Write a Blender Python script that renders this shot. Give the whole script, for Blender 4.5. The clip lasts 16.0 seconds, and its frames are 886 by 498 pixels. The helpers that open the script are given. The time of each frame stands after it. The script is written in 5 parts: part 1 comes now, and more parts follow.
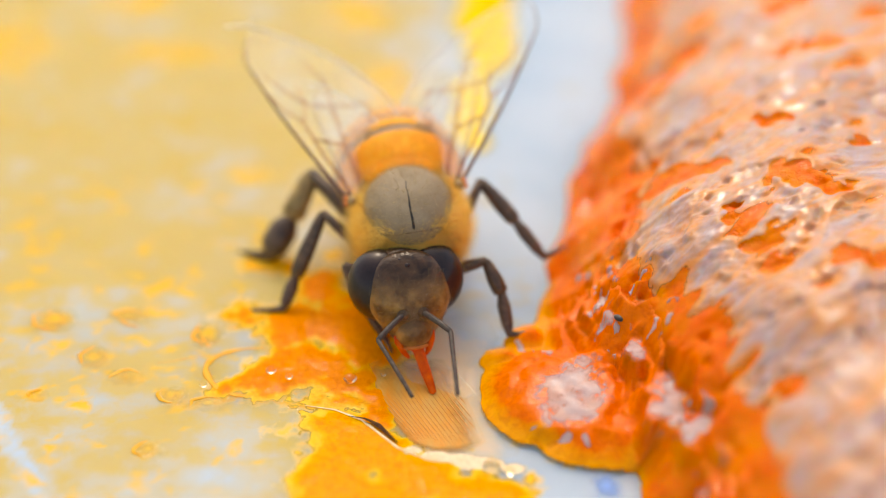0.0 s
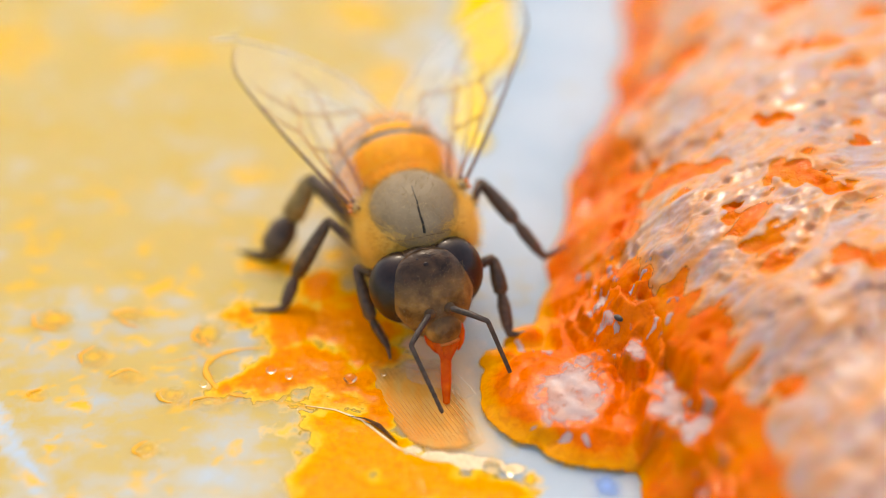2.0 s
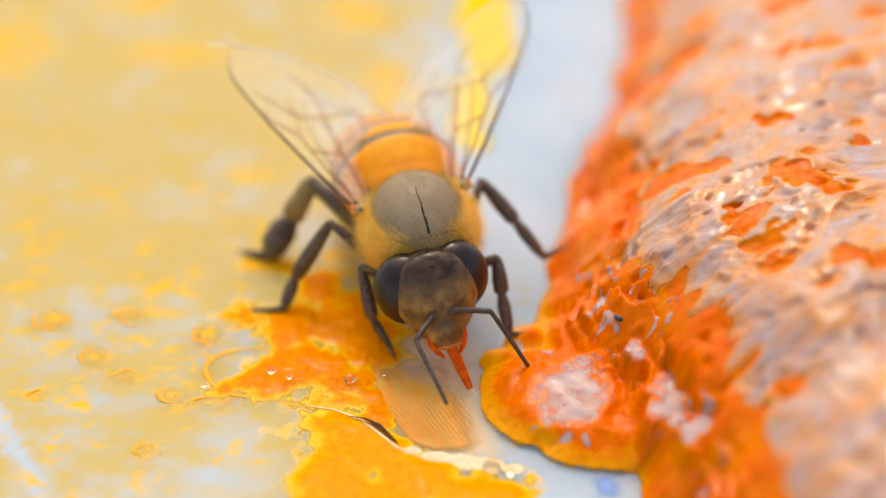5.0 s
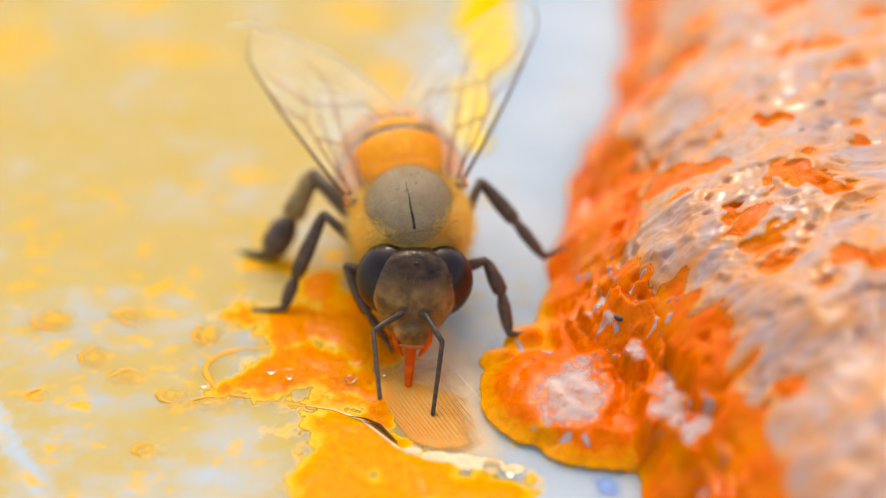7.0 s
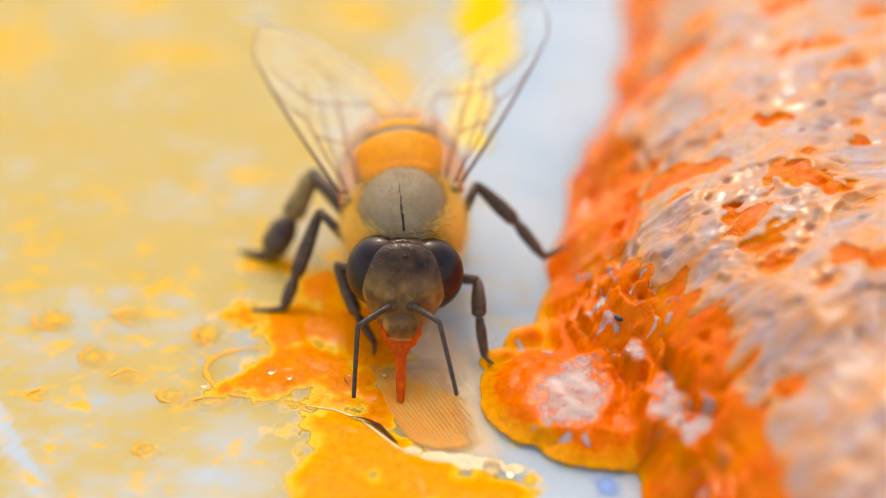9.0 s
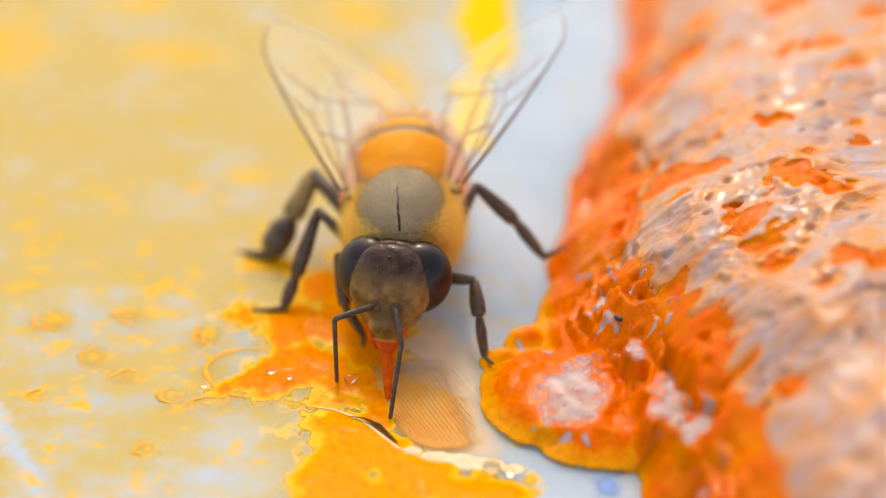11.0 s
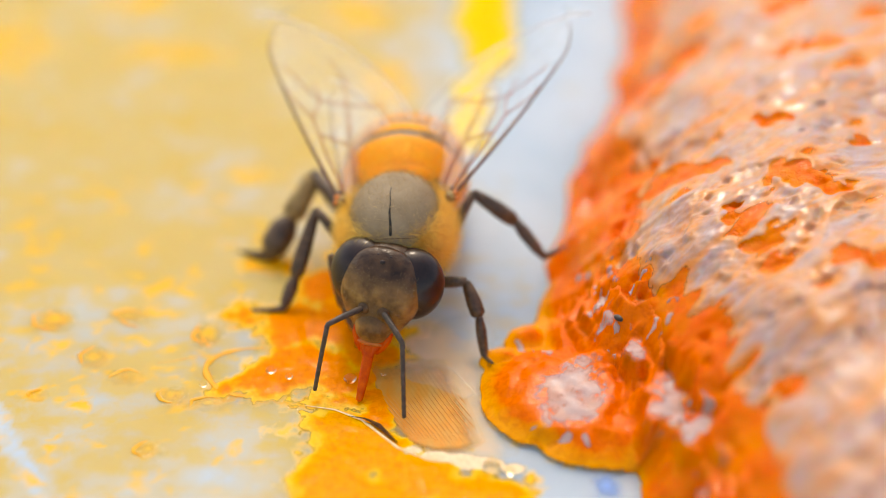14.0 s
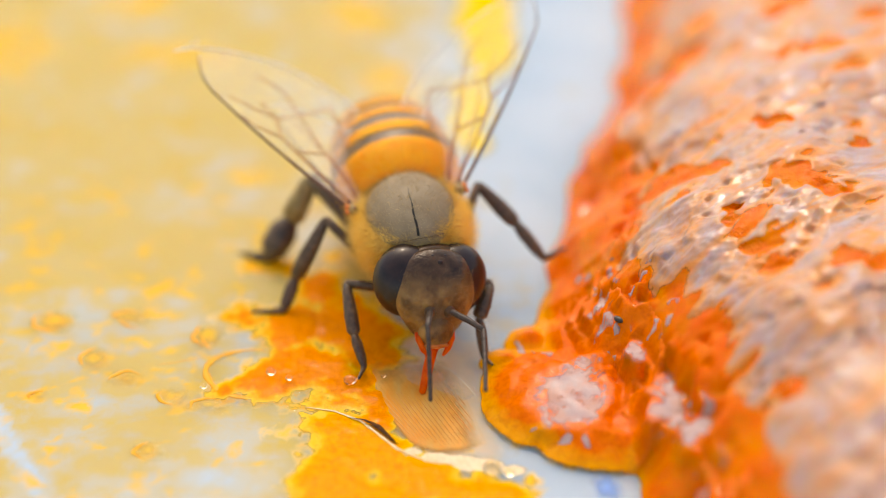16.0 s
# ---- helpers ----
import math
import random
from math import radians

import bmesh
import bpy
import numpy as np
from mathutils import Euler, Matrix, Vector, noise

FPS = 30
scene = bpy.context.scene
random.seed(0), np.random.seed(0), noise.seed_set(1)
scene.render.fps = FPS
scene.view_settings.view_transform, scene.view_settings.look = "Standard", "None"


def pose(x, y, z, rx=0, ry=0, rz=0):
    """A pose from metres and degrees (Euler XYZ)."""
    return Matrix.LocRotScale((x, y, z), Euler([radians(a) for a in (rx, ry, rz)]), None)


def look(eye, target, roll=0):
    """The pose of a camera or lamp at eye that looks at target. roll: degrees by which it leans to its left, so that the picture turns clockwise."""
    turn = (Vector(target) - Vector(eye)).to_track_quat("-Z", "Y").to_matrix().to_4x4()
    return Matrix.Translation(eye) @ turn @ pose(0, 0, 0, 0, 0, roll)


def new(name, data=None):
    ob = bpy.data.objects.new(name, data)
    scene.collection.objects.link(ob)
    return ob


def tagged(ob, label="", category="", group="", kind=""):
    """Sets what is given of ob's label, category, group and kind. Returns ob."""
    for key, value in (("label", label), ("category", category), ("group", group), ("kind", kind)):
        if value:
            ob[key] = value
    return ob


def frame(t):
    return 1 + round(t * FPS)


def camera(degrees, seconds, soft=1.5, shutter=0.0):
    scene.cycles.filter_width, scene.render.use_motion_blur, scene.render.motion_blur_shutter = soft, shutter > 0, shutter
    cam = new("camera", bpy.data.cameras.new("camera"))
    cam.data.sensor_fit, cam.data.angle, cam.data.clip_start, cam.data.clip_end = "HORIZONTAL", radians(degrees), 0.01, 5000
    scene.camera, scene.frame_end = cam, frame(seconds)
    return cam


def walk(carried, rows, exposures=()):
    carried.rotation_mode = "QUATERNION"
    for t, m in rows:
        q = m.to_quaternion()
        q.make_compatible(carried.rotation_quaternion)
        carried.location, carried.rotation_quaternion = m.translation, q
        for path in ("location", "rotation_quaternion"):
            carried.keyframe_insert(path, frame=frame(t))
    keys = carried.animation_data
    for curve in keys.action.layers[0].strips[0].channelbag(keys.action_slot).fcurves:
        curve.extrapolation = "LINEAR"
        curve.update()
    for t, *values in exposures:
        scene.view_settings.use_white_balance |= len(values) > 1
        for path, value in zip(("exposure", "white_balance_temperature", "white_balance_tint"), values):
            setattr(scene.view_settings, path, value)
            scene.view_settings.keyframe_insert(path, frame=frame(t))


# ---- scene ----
# The camera stands still on a tripod; only at the very end it is nudged a hair.
cam = camera(24, 16.0, soft=0.8)
EYE = (0.0015, -0.0520, 0.0443)
AIM = (0.0015, 0.0, 0.0036)
cam.data.dof.use_dof = True
cam.data.dof.focus_distance = 0.0655
cam.data.dof.aperture_fstop = 20.5
still = look(EYE, AIM)
nudged = look(EYE, (0.0015, 0.0, 0.00366))
walk(cam, [(0.0, still), (15.8, still), (16.0, nudged)], [(0.0, 0.80, 8300, 10), (16.0, 0.80, 8300, 10)])

# ---- light: bright overcast sky, brightest behind the bee ----
world = bpy.data.worlds.new("sky")
scene.world = world
world.use_nodes = True
wn = world.node_tree.nodes
sky = wn.new("ShaderNodeTexSky")
sky.sky_type, sky.sun_disc = "NISHITA", False
sky.sun_elevation, sky.sun_rotation = radians(55), radians(-7)
sky.dust_density, sky.air_density = 2.5, 1.0
wn["Background"].inputs["Strength"].default_value = 0.15
world.node_tree.links.new(sky.outputs[0], wn["Background"].inputs["Color"])

sun_data = bpy.data.lights.new("sun", "SUN")
sun_data.energy, sun_data.angle, sun_data.color = 0.40, radians(9), (1.0, 0.97, 0.95)
sun = new("sun", sun_data)
sun.matrix_basis = look((-0.07, 0.57, 0.82), (0, 0, 0))

MM = 0.001

# ---- materials ----


def nodes_of(name):
    m = bpy.data.materials.new(name)
    m.use_nodes = True
    return m, m.node_tree.nodes, m.node_tree.links, m.node_tree.nodes["Principled BSDF"]


def noise_node(n, l, size_mm, detail=4.0, rough=0.55, stretch=None, distort=0.0):
    """Noise with features of about size_mm, in the object's own space."""
    tc = n.new("ShaderNodeTexCoord")
    mp = n.new("ShaderNodeMapping")
    if stretch and len(stretch) == 2:
        # drawn out along a turn about z
        mp.vector_type = "TEXTURE"
        mp.inputs["Rotation"].default_value = (0, 0, radians(stretch[0]))
        mp.inputs["Scale"].default_value = stretch[1]
    else:
        mp.inputs["Scale"].default_value = stretch or (1, 1, 1)
    nz = n.new("ShaderNodeTexNoise")
    nz.inputs["Scale"].default_value = 1000.0 / size_mm
    nz.inputs["Detail"].default_value = detail
    nz.inputs["Roughness"].default_value = rough
    nz.inputs["Distortion"].default_value = distort
    l.new(tc.outputs["Object"], mp.inputs["Vector"])
    l.new(mp.outputs[0], nz.inputs["Vector"])
    return nz


def ramp(n, l, src, stops):
    r = n.new("ShaderNodeValToRGB")
    e = r.color_ramp.elements
    while len(e) < len(stops):
        e.new(0.5)
    for el, (p, c) in zip(e, stops):
        el.position = p
        el.color = (*c, 1) if len(c) == 3 else c
    l.new(src, r.inputs[0])
    return r


def mix_col(n, l, fac, a, b, mode="MIX"):
    m = n.new("ShaderNodeMix")
    m.data_type, m.blend_type = "RGBA", mode
    if isinstance(fac, float):
        m.inputs[0].default_value = fac
    else:
        l.new(fac, m.inputs[0])
    for sock, v in ((m.inputs[6], a), (m.inputs[7], b)):
        if isinstance(v, tuple):
            sock.default_value = (*v, 1)
        else:
            l.new(v, sock)
    return m.outputs[2]


def bump(n, l, height, dist_mm, strength=1.0, after=None):
    b = n.new("ShaderNodeBump")
    b.inputs["Distance"].default_value = dist_mm * MM
    b.inputs["Strength"].default_value = strength
    l.new(height, b.inputs["Height"])
    if after:
        l.new(after, b.inputs["Normal"])
    return b.outputs[0]


def surface(name, stops, size, rough=0.5, coat=0.0, coat_rough=0.05, bumps=(), sss=0.0, sss_mm=0.4, spec=0.5, ior=1.45,
            sss_rgb=(1.0, 0.35, 0.08), detail=4.0, stretch=None, sheen=0.0):
    """A mottled surface: a colour ramp over noise, with bumps as (size_mm, depth_mm)."""
    m, n, l, p = nodes_of(name)
    nz = noise_node(n, l, size, detail, 0.6, stretch)
    r = ramp(n, l, nz.outputs["Fac"], stops)
    l.new(r.outputs[0], p.inputs["Base Color"])
    p.inputs["Roughness"].default_value = rough
    p.inputs["IOR"].default_value = ior
    p.inputs["Specular IOR Level"].default_value = spec
    p.inputs["Coat Weight"].default_value = coat
    p.inputs["Coat Roughness"].default_value = coat_rough
    p.inputs["Sheen Weight"].default_value = sheen
    if sss:
        p.inputs["Subsurface Weight"].default_value = sss
        p.inputs["Subsurface Radius"].default_value = sss_rgb
        p.inputs["Subsurface Scale"].default_value = sss_mm * MM
    nrm = None
    for s, d in bumps:
        nrm = bump(n, l, noise_node(n, l, s, 3.0).outputs["Fac"], d, 1.0, nrm)
    if nrm:
        l.new(nrm, p.inputs["Normal"])
        l.new(nrm, p.inputs["Coat Normal"])
    return m


def clear_rim(m, tint, lo=0.52, hi=0.64, size=0.5, amount=0.5, along=None, edge=None):
    """Honey or wax thins to a clear tinted skin at its rim; the mesh says how deep it is. Edge: (colour, depth) it fades in from."""
    n, l = m.node_tree.nodes, m.node_tree.links
    at = n.new("ShaderNodeAttribute")
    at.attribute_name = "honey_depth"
    mul = n.new("ShaderNodeMath")
    mul.operation = "MULTIPLY_ADD"
    mul.inputs[1].default_value = amount
    l.new(noise_node(n, l, size, 5.0, 0.65, along, 0.6).outputs["Fac"], mul.inputs[0])
    l.new(at.outputs["Fac"], mul.inputs[2])
    r = ramp(n, l, mul.outputs[0], [(lo, (0.0, 0.0, 0.0)), (min(hi, 1.0), ((min(hi, 1.0) - lo) / (hi - lo),) * 3)])
    if edge:
        half = n.new("ShaderNodeMath")
        half.operation = "MULTIPLY"
        half.inputs[1].default_value = 0.5
        l.new(mul.outputs[0], half.inputs[0])
        base = n["Principled BSDF"].inputs["Base Color"]
        thick = ramp(n, l, half.outputs[0], [(lo * 0.5, (0.0, 0.0, 0.0)), (edge[1] * 0.5, (1.0, 1.0, 1.0))])
        l.new(mix_col(n, l, thick.outputs[0], edge[0], base.links[0].from_socket), base)
    tr = n.new("ShaderNodeBsdfTransparent")
    tr.inputs[0].default_value = (*tint, 1)
    mx = n.new("ShaderNodeMixShader")
    l.new(r.outputs[0], mx.inputs[0])
    l.new(tr.outputs[0], mx.inputs[1])
    l.new(n["Principled BSDF"].outputs[0], mx.inputs[2])
    l.new(mx.outputs[0], n["Material Output"].inputs["Surface"])
    return m


def backlit(m, share):
    """Lets light through thin hair or skin from behind."""
    n, l = m.node_tree.nodes, m.node_tree.links
    p = n["Principled BSDF"]
    tr = n.new("ShaderNodeBsdfTranslucent")
    l.new(p.inputs["Base Color"].links[0].from_socket, tr.inputs[0])
    mx = n.new("ShaderNodeMixShader")
    mx.inputs[0].default_value = share
    l.new(p.outputs[0], mx.inputs[1])
    l.new(tr.outputs[0], mx.inputs[2])
    l.new(mx.outputs[0], n["Material Output"].inputs["Surface"])
    return m


def plate_material():
    """Pale glazed plate under a thin, patchy film of honey; the mesh says where the film lies."""
    m, n, l, p = nodes_of("honey_smeared_plate")

    def layer(name, lo, hi, size, amount):
        at = n.new("ShaderNodeAttribute")
        at.attribute_name = name
        mul = n.new("ShaderNodeMath")
        mul.operation = "MULTIPLY_ADD"
        mul.inputs[1].default_value = amount
        l.new(noise_node(n, l, size, 5.0, 0.65, None, 0.5).outputs["Fac"], mul.inputs[0])
        l.new(at.outputs["Fac"], mul.inputs[2])
        return ramp(n, l, mul.outputs[0], [(lo, (0, 0, 0)), (hi, (1, 1, 1))])
    film = layer("honey_film", 0.32, 0.95, 0.9, 0.5)
    spot = layer("honey_spot", 0.42, 1.0, 0.45, 0.6)
    glaze = ramp(n, l, noise_node(n, l, 6.0, 3.0).outputs["Fac"], [(0.35, (0.39, 0.54, 0.68)), (0.65, (0.51, 0.63, 0.73))])
    honey = ramp(n, l, noise_node(n, l, 2.2, 4.0).outputs["Fac"], [(0.3, (0.605, 0.425, 0.08)), (0.7, (0.585, 0.46, 0.18))])
    col = mix_col(n, l, film.outputs[0], glaze.outputs[0], honey.outputs[0])
    col = mix_col(n, l, spot.outputs[0], col, (0.84, 0.49, 0.012))
    tan = layer("honey_tan", 0.35, 1.0, 1.0, 0.5)
    col = mix_col(n, l, tan.outputs[0], col, (0.92, 0.64, 0.36))
    spill = layer("honey_spill", 0.40, 0.95, 0.5, 0.6)
    runny = ramp(n, l, spill.outputs[0], [(0.1, (0.94, 0.68, 0.25)), (0.45, (0.97, 0.52, 0.03)), (0.9, (0.97, 0.36, 0.002))])
    cover = ramp(n, l, spill.outputs[0], [(0.0, (0, 0, 0)), (0.35, (1, 1, 1))])
    col = mix_col(n, l, cover.outputs[0], col, runny.outputs[0])
    l.new(col, p.inputs["Base Color"])
    p.inputs["Roughness"].default_value = 0.26
    p.inputs["Specular IOR Level"].default_value = 0.14
    p.inputs["Coat Weight"].default_value = 0.04
    p.inputs["Coat Roughness"].default_value = 0.08
    # light seeps sideways through the white body of the plate
    p.inputs["Subsurface Weight"].default_value = 0.85
    p.inputs["Subsurface Radius"].default_value = (1, 1, 1)
    p.inputs["Subsurface Scale"].default_value = 3.0 * MM
    nrm = bump(n, l, film.outputs[0], 0.008)
    nrm = bump(n, l, spot.outputs[0], 0.006, 1.0, nrm)
    nrm = bump(n, l, noise_node(n, l, 0.6, 3.0).outputs["Fac"], 0.012, 1.0, nrm)
    l.new(nrm, p.inputs["Normal"])
    l.new(nrm, p.inputs["Coat Normal"])
    return m


def wet_material(name, stops, size, bumps, coat=0.7, sss=0.0, sss_mm=0.3, glints=None, gloss=(0.30, 0.1), along=None):
    """Wet honey or wax, mottled at two scales."""
    m, n, l, p = nodes_of(name)
    broad = ramp(n, l, noise_node(n, l, size, 5.0, 0.65, along, 0.5).outputs["Fac"], stops)
    fine = ramp(n, l, noise_node(n, l, size * 0.2, 4.0, 0.6, along).outputs["Fac"], [(0.35, (0.72, 0.6, 0.5)), (0.6, (1, 1, 1))])
    l.new(mix_col(n, l, 0.25, broad.outputs[0], fine.outputs[0], "MULTIPLY"), p.inputs["Base Color"])
    p.inputs["Roughness"].default_value = gloss[0]
    p.inputs["Specular IOR Level"].default_value = gloss[1]
    p.inputs["Coat Weight"].default_value = coat
    p.inputs["Coat Roughness"].default_value = 0.03
    p.inputs["Subsurface Weight"].default_value = sss
    p.inputs["Subsurface Radius"].default_value = (1.0, 0.4, 0.1)
    p.inputs["Subsurface Scale"].default_value = sss_mm * MM
    nrm = None
    for sz, d, *drawn in bumps:
        nrm = bump(n, l, noise_node(n, l, sz, 4.0, 0.6, drawn[0] if drawn else None, 0.6).outputs["Fac"], d, 1.0, nrm)
    if glints:
        # crinkled patches between smooth ones
        patch = ramp(n, l, noise_node(n, l, glints[0], 3.0).outputs["Fac"], [(0.44, (0, 0, 0)), (0.56, (1, 1, 1))])
        crinkle = mix_col(n, l, patch.outputs[0], (0.5, 0.5, 0.5), noise_node(n, l, glints[1], 4.0, 0.6, None, 0.5).outputs["Fac"])
        nrm = bump(n, l, crinkle, glints[2], 1.0, nrm)
    l.new(nrm, p.inputs["Normal"])
    l.new(nrm, p.inputs["Coat Normal"])
    return m


def clear_material(name, rgb, keep, rough=0.2):
    """A thin clear skin: most light passes, the rest is sheen."""
    m, n, l, p = nodes_of(name)
    p.inputs["Base Color"].default_value = (*rgb, 1)
    p.inputs["Roughness"].default_value = rough
    tr = n.new("ShaderNodeBsdfTransparent")
    mx = n.new("ShaderNodeMixShader")
    nz = noise_node(n, l, 0.6, 3.0)
    r = ramp(n, l, nz.outputs["Fac"], [(0.3, (keep * 0.7,) * 3), (0.7, (keep * 1.3,) * 3)])
    l.new(r.outputs[0], mx.inputs[0])
    l.new(tr.outputs[0], mx.inputs[1])
    l.new(p.outputs[0], mx.inputs[2])
    l.new(mx.outputs[0], n["Material Output"].inputs["Surface"])
    l.new(bump(n, l, noise_node(n, l, 0.35, 2.0).outputs["Fac"], 0.04), p.inputs["Normal"])
    return m


def bubble_material():
    """A thin wet skin round air: clear, with sharp glints."""
    m, n, l, p = nodes_of("air_bubble_skin")
    p.inputs["Base Color"].default_value = (1.0, 0.93, 0.74, 1)
    p.inputs["Roughness"].default_value = 0.03
    p.inputs["IOR"].default_value = 1.3
    p.inputs["Transmission Weight"].default_value = 1.0
    l.new(bump(n, l, noise_node(n, l, 0.3, 2.0).outputs["Fac"], 0.02), p.inputs["Normal"])
    return m


M_PLATE = plate_material()
def honey_material(name, tints, body, opaque, cover=0.5, sheen=0.25, bumps=((0.6, 0.02), (0.18, 0.005)), size=0.8, wobble=0.5, clean=False):
    """Honey as a tinted clear layer with some cloudy body under a wet surface; the mesh says how deep it is."""
    m, n, l, p = nodes_of(name)
    at = n.new("ShaderNodeAttribute")
    at.attribute_name = "honey_depth"
    depth = n.new("ShaderNodeMath")
    depth.operation = "MULTIPLY_ADD"
    depth.inputs[1].default_value = wobble
    l.new(noise_node(n, l, size, 5.0, 0.65, None, 0.6).outputs["Fac"], depth.inputs[0])
    l.new(at.outputs["Fac"], depth.inputs[2])
    half = wobble * 0.5
    at_depth = (half + 0.02, half + 0.20, half + 0.45, min(half + 0.8, 1.0))
    tint = ramp(n, l, depth.outputs[0], list(zip(at_depth, ((1.0, 0.99, 0.95), *tints))))
    cloud = ramp(n, l, depth.outputs[0], list(zip(at_depth[1:], body)))
    streak = ramp(n, l, noise_node(n, l, size * 0.3, 4.0, 0.6, None, 1.0).outputs["Fac"], [(0.35, (0.84, 0.66, 0.5)), (0.55, (1, 1, 1))])
    l.new(mix_col(n, l, 0.7, cloud.outputs[0], streak.outputs[0], "MULTIPLY"), p.inputs["Base Color"])
    p.inputs["Roughness"].default_value = 0.4
    p.inputs["Specular IOR Level"].default_value = 0.0
    nrm = None
    for sz, d in bumps:
        nrm = bump(n, l, noise_node(n, l, sz, 3.0, 0.6, None, 0.5).outputs["Fac"], d, 1.0, nrm)
    l.new(nrm, p.inputs["Normal"])
    thick = ramp(n, l, (at.outputs["Fac"] if clean else depth.outputs[0]), [(opaque[0], (0, 0, 0)), (opaque[1], (cover,) * 3)])
    tr = n.new("ShaderNodeBsdfTransparent")
    l.new(tint.outputs[0], tr.inputs[0])
    mx = n.new("ShaderNodeMixShader")
    l.new(thick.outputs[0], mx.inputs[0])
    l.new(tr.outputs[0], mx.inputs[1])
    l.new(p.outputs[0], mx.inputs[2])
    # the wet surface
    gl = n.new("ShaderNodeBsdfGlossy")
    gl.inputs["Roughness"].default_value = 0.05
    l.new(nrm, gl.inputs["Normal"])
    fr = n.new("ShaderNodeFresnel")
    fr.inputs["IOR"].default_value = 1.45
    l.new(nrm, fr.inputs["Normal"])
    edge = ramp(n, l, at.outputs["Fac"], [(0.02, (0, 0, 0)), (0.12, (sheen,) * 3)])
    amount = n.new("ShaderNodeMath")
    amount.operation = "MULTIPLY"
    l.new(fr.outputs[0], amount.inputs[0])
    l.new(edge.outputs[0], amount.inputs[1])
    wet = n.new("ShaderNodeMixShader")
    l.new(amount.outputs[0], wet.inputs[0])
    l.new(mx.outputs[0], wet.inputs[1])
    l.new(gl.outputs[0], wet.inputs[2])
    l.new(wet.outputs[0], n["Material Output"].inputs["Surface"])
    return m


M_COMB = wet_material("comb_honey", [(0.30, (0.90, 0.14, 0.001)), (0.44, (0.96, 0.185, 0.001)), (0.58, (0.97, 0.24, 0.001)), (0.72, (0.98, 0.34, 0.003))], 1.8,
                      ((1.2, 0.03),), 0.0, 1.0, 0.25, (1.6, 0.18, 0.08), (0.035, 0.16))
STREAKS = (36, (2.6, 1.0, 1.0))  # the wax is drawn out along this turn
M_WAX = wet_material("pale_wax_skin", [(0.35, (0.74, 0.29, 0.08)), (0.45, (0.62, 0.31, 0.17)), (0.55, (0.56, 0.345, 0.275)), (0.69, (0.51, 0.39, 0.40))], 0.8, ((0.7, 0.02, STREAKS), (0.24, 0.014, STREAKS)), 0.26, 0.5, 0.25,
                     None, (0.14, 0.25), along=STREAKS)
clear_rim(M_WAX, (1.0, 0.98, 0.94), 0.62, 0.68, 0.42, 0.6, STREAKS, ((0.86, 0.28, 0.03), 1.02))
# pale colour standing in for sky reflections and glints on wet honey
M_PALE_SHINE = surface("painted_pale_shine", [(0.35, (0.66, 0.44, 0.36)), (0.6, (0.60, 0.50, 0.50))], 0.5, 0.08, 0.0, bumps=((0.5, 0.010), (0.16, 0.004)), spec=0.08)
clear_rim(M_PALE_SHINE, (1.0, 0.96, 0.9), 0.70, 1.10, 0.36, 0.95)
M_ORANGE = honey_material("orange_honey", ((1.0, 0.97, 0.84), (1.0, 0.92, 0.6), (1.0, 0.8, 0.3)), ((0.98, 0.60, 0.05), (0.98, 0.42, 0.003), (0.97, 0.28, 0.001)), (0.30, 0.42), 1.0, 0.12)
M_YELLOW = honey_material("yellow_honey", ((1.0, 0.97, 0.84), (1.0, 0.92, 0.6), (1.0, 0.8, 0.3)), ((0.98, 0.62, 0.05), (0.98, 0.50, 0.004), (0.98, 0.38, 0.001)), (0.30, 0.42), 1.0, 0.12)
M_LOBE = honey_material("amber_honey", ((1.0, 0.94, 0.75), (1.0, 0.80, 0.40), (1.0, 0.6, 0.1)), ((0.97, 0.37, 0.006), (0.96, 0.29, 0.003), (0.94, 0.18, 0.001)), (0.02, 0.07), 1.0, 0.45, ((0.9, 0.02), (0.22, 0.026), (0.10, 0.004)), 0.9, 0.8, True)
M_STREAK = honey_material("lemon_honey", ((1.0, 0.97, 0.8), (1.0, 0.95, 0.6), (1.0, 0.9, 0.4)), ((0.96, 0.78, 0.14), (0.97, 0.72, 0.03), (0.97, 0.66, 0.01)), (0.28, 0.60), 1.0, 0.1)
M_DROP = honey_material("pale_yellow_honey", ((1.0, 0.98, 0.88), (1.0, 0.95, 0.75), (1.0, 0.9, 0.6)), ((0.86, 0.66, 0.26), (0.90, 0.62, 0.12), (0.92, 0.56, 0.04)), (0.30, 0.95), 0.75, 0.2, ((0.4, 0.012),), 0.4)
M_SHAVING = surface("tan_shaving", [(0.32, (0.86, 0.29, 0.015)), (0.5, (0.78, 0.35, 0.055)), (0.7, (0.70, 0.40, 0.11))], 1.4, 0.45, 0.06, 0.04, ((0.4, 0.03),), 0.0,
                    stretch=(1.6, 0.5, 1), spec=0.15)
clear_rim(M_SHAVING, (1.0, 0.96, 0.88), 0.35, 0.95)
M_DARKFIBRE = surface("brown_fibre", [(0.3, (0.03, 0.012, 0.006)), (0.7, (0.16, 0.06, 0.02))], 0.2, 0.6, 0.0, spec=0.1)
M_FILM = clear_material("clear_honey_film", (0.92, 0.90, 0.86), 0.12, 0.04)
M_SPECK = surface("black_speck", [(0.3, (0.01, 0.008, 0.006)), (0.7, (0.03, 0.02, 0.015))], 0.1, 0.3, 0.5)
M_MEMBRANE = clear_material("wing_membrane", (0.97, 0.92, 0.84), 0.17, 0.15)
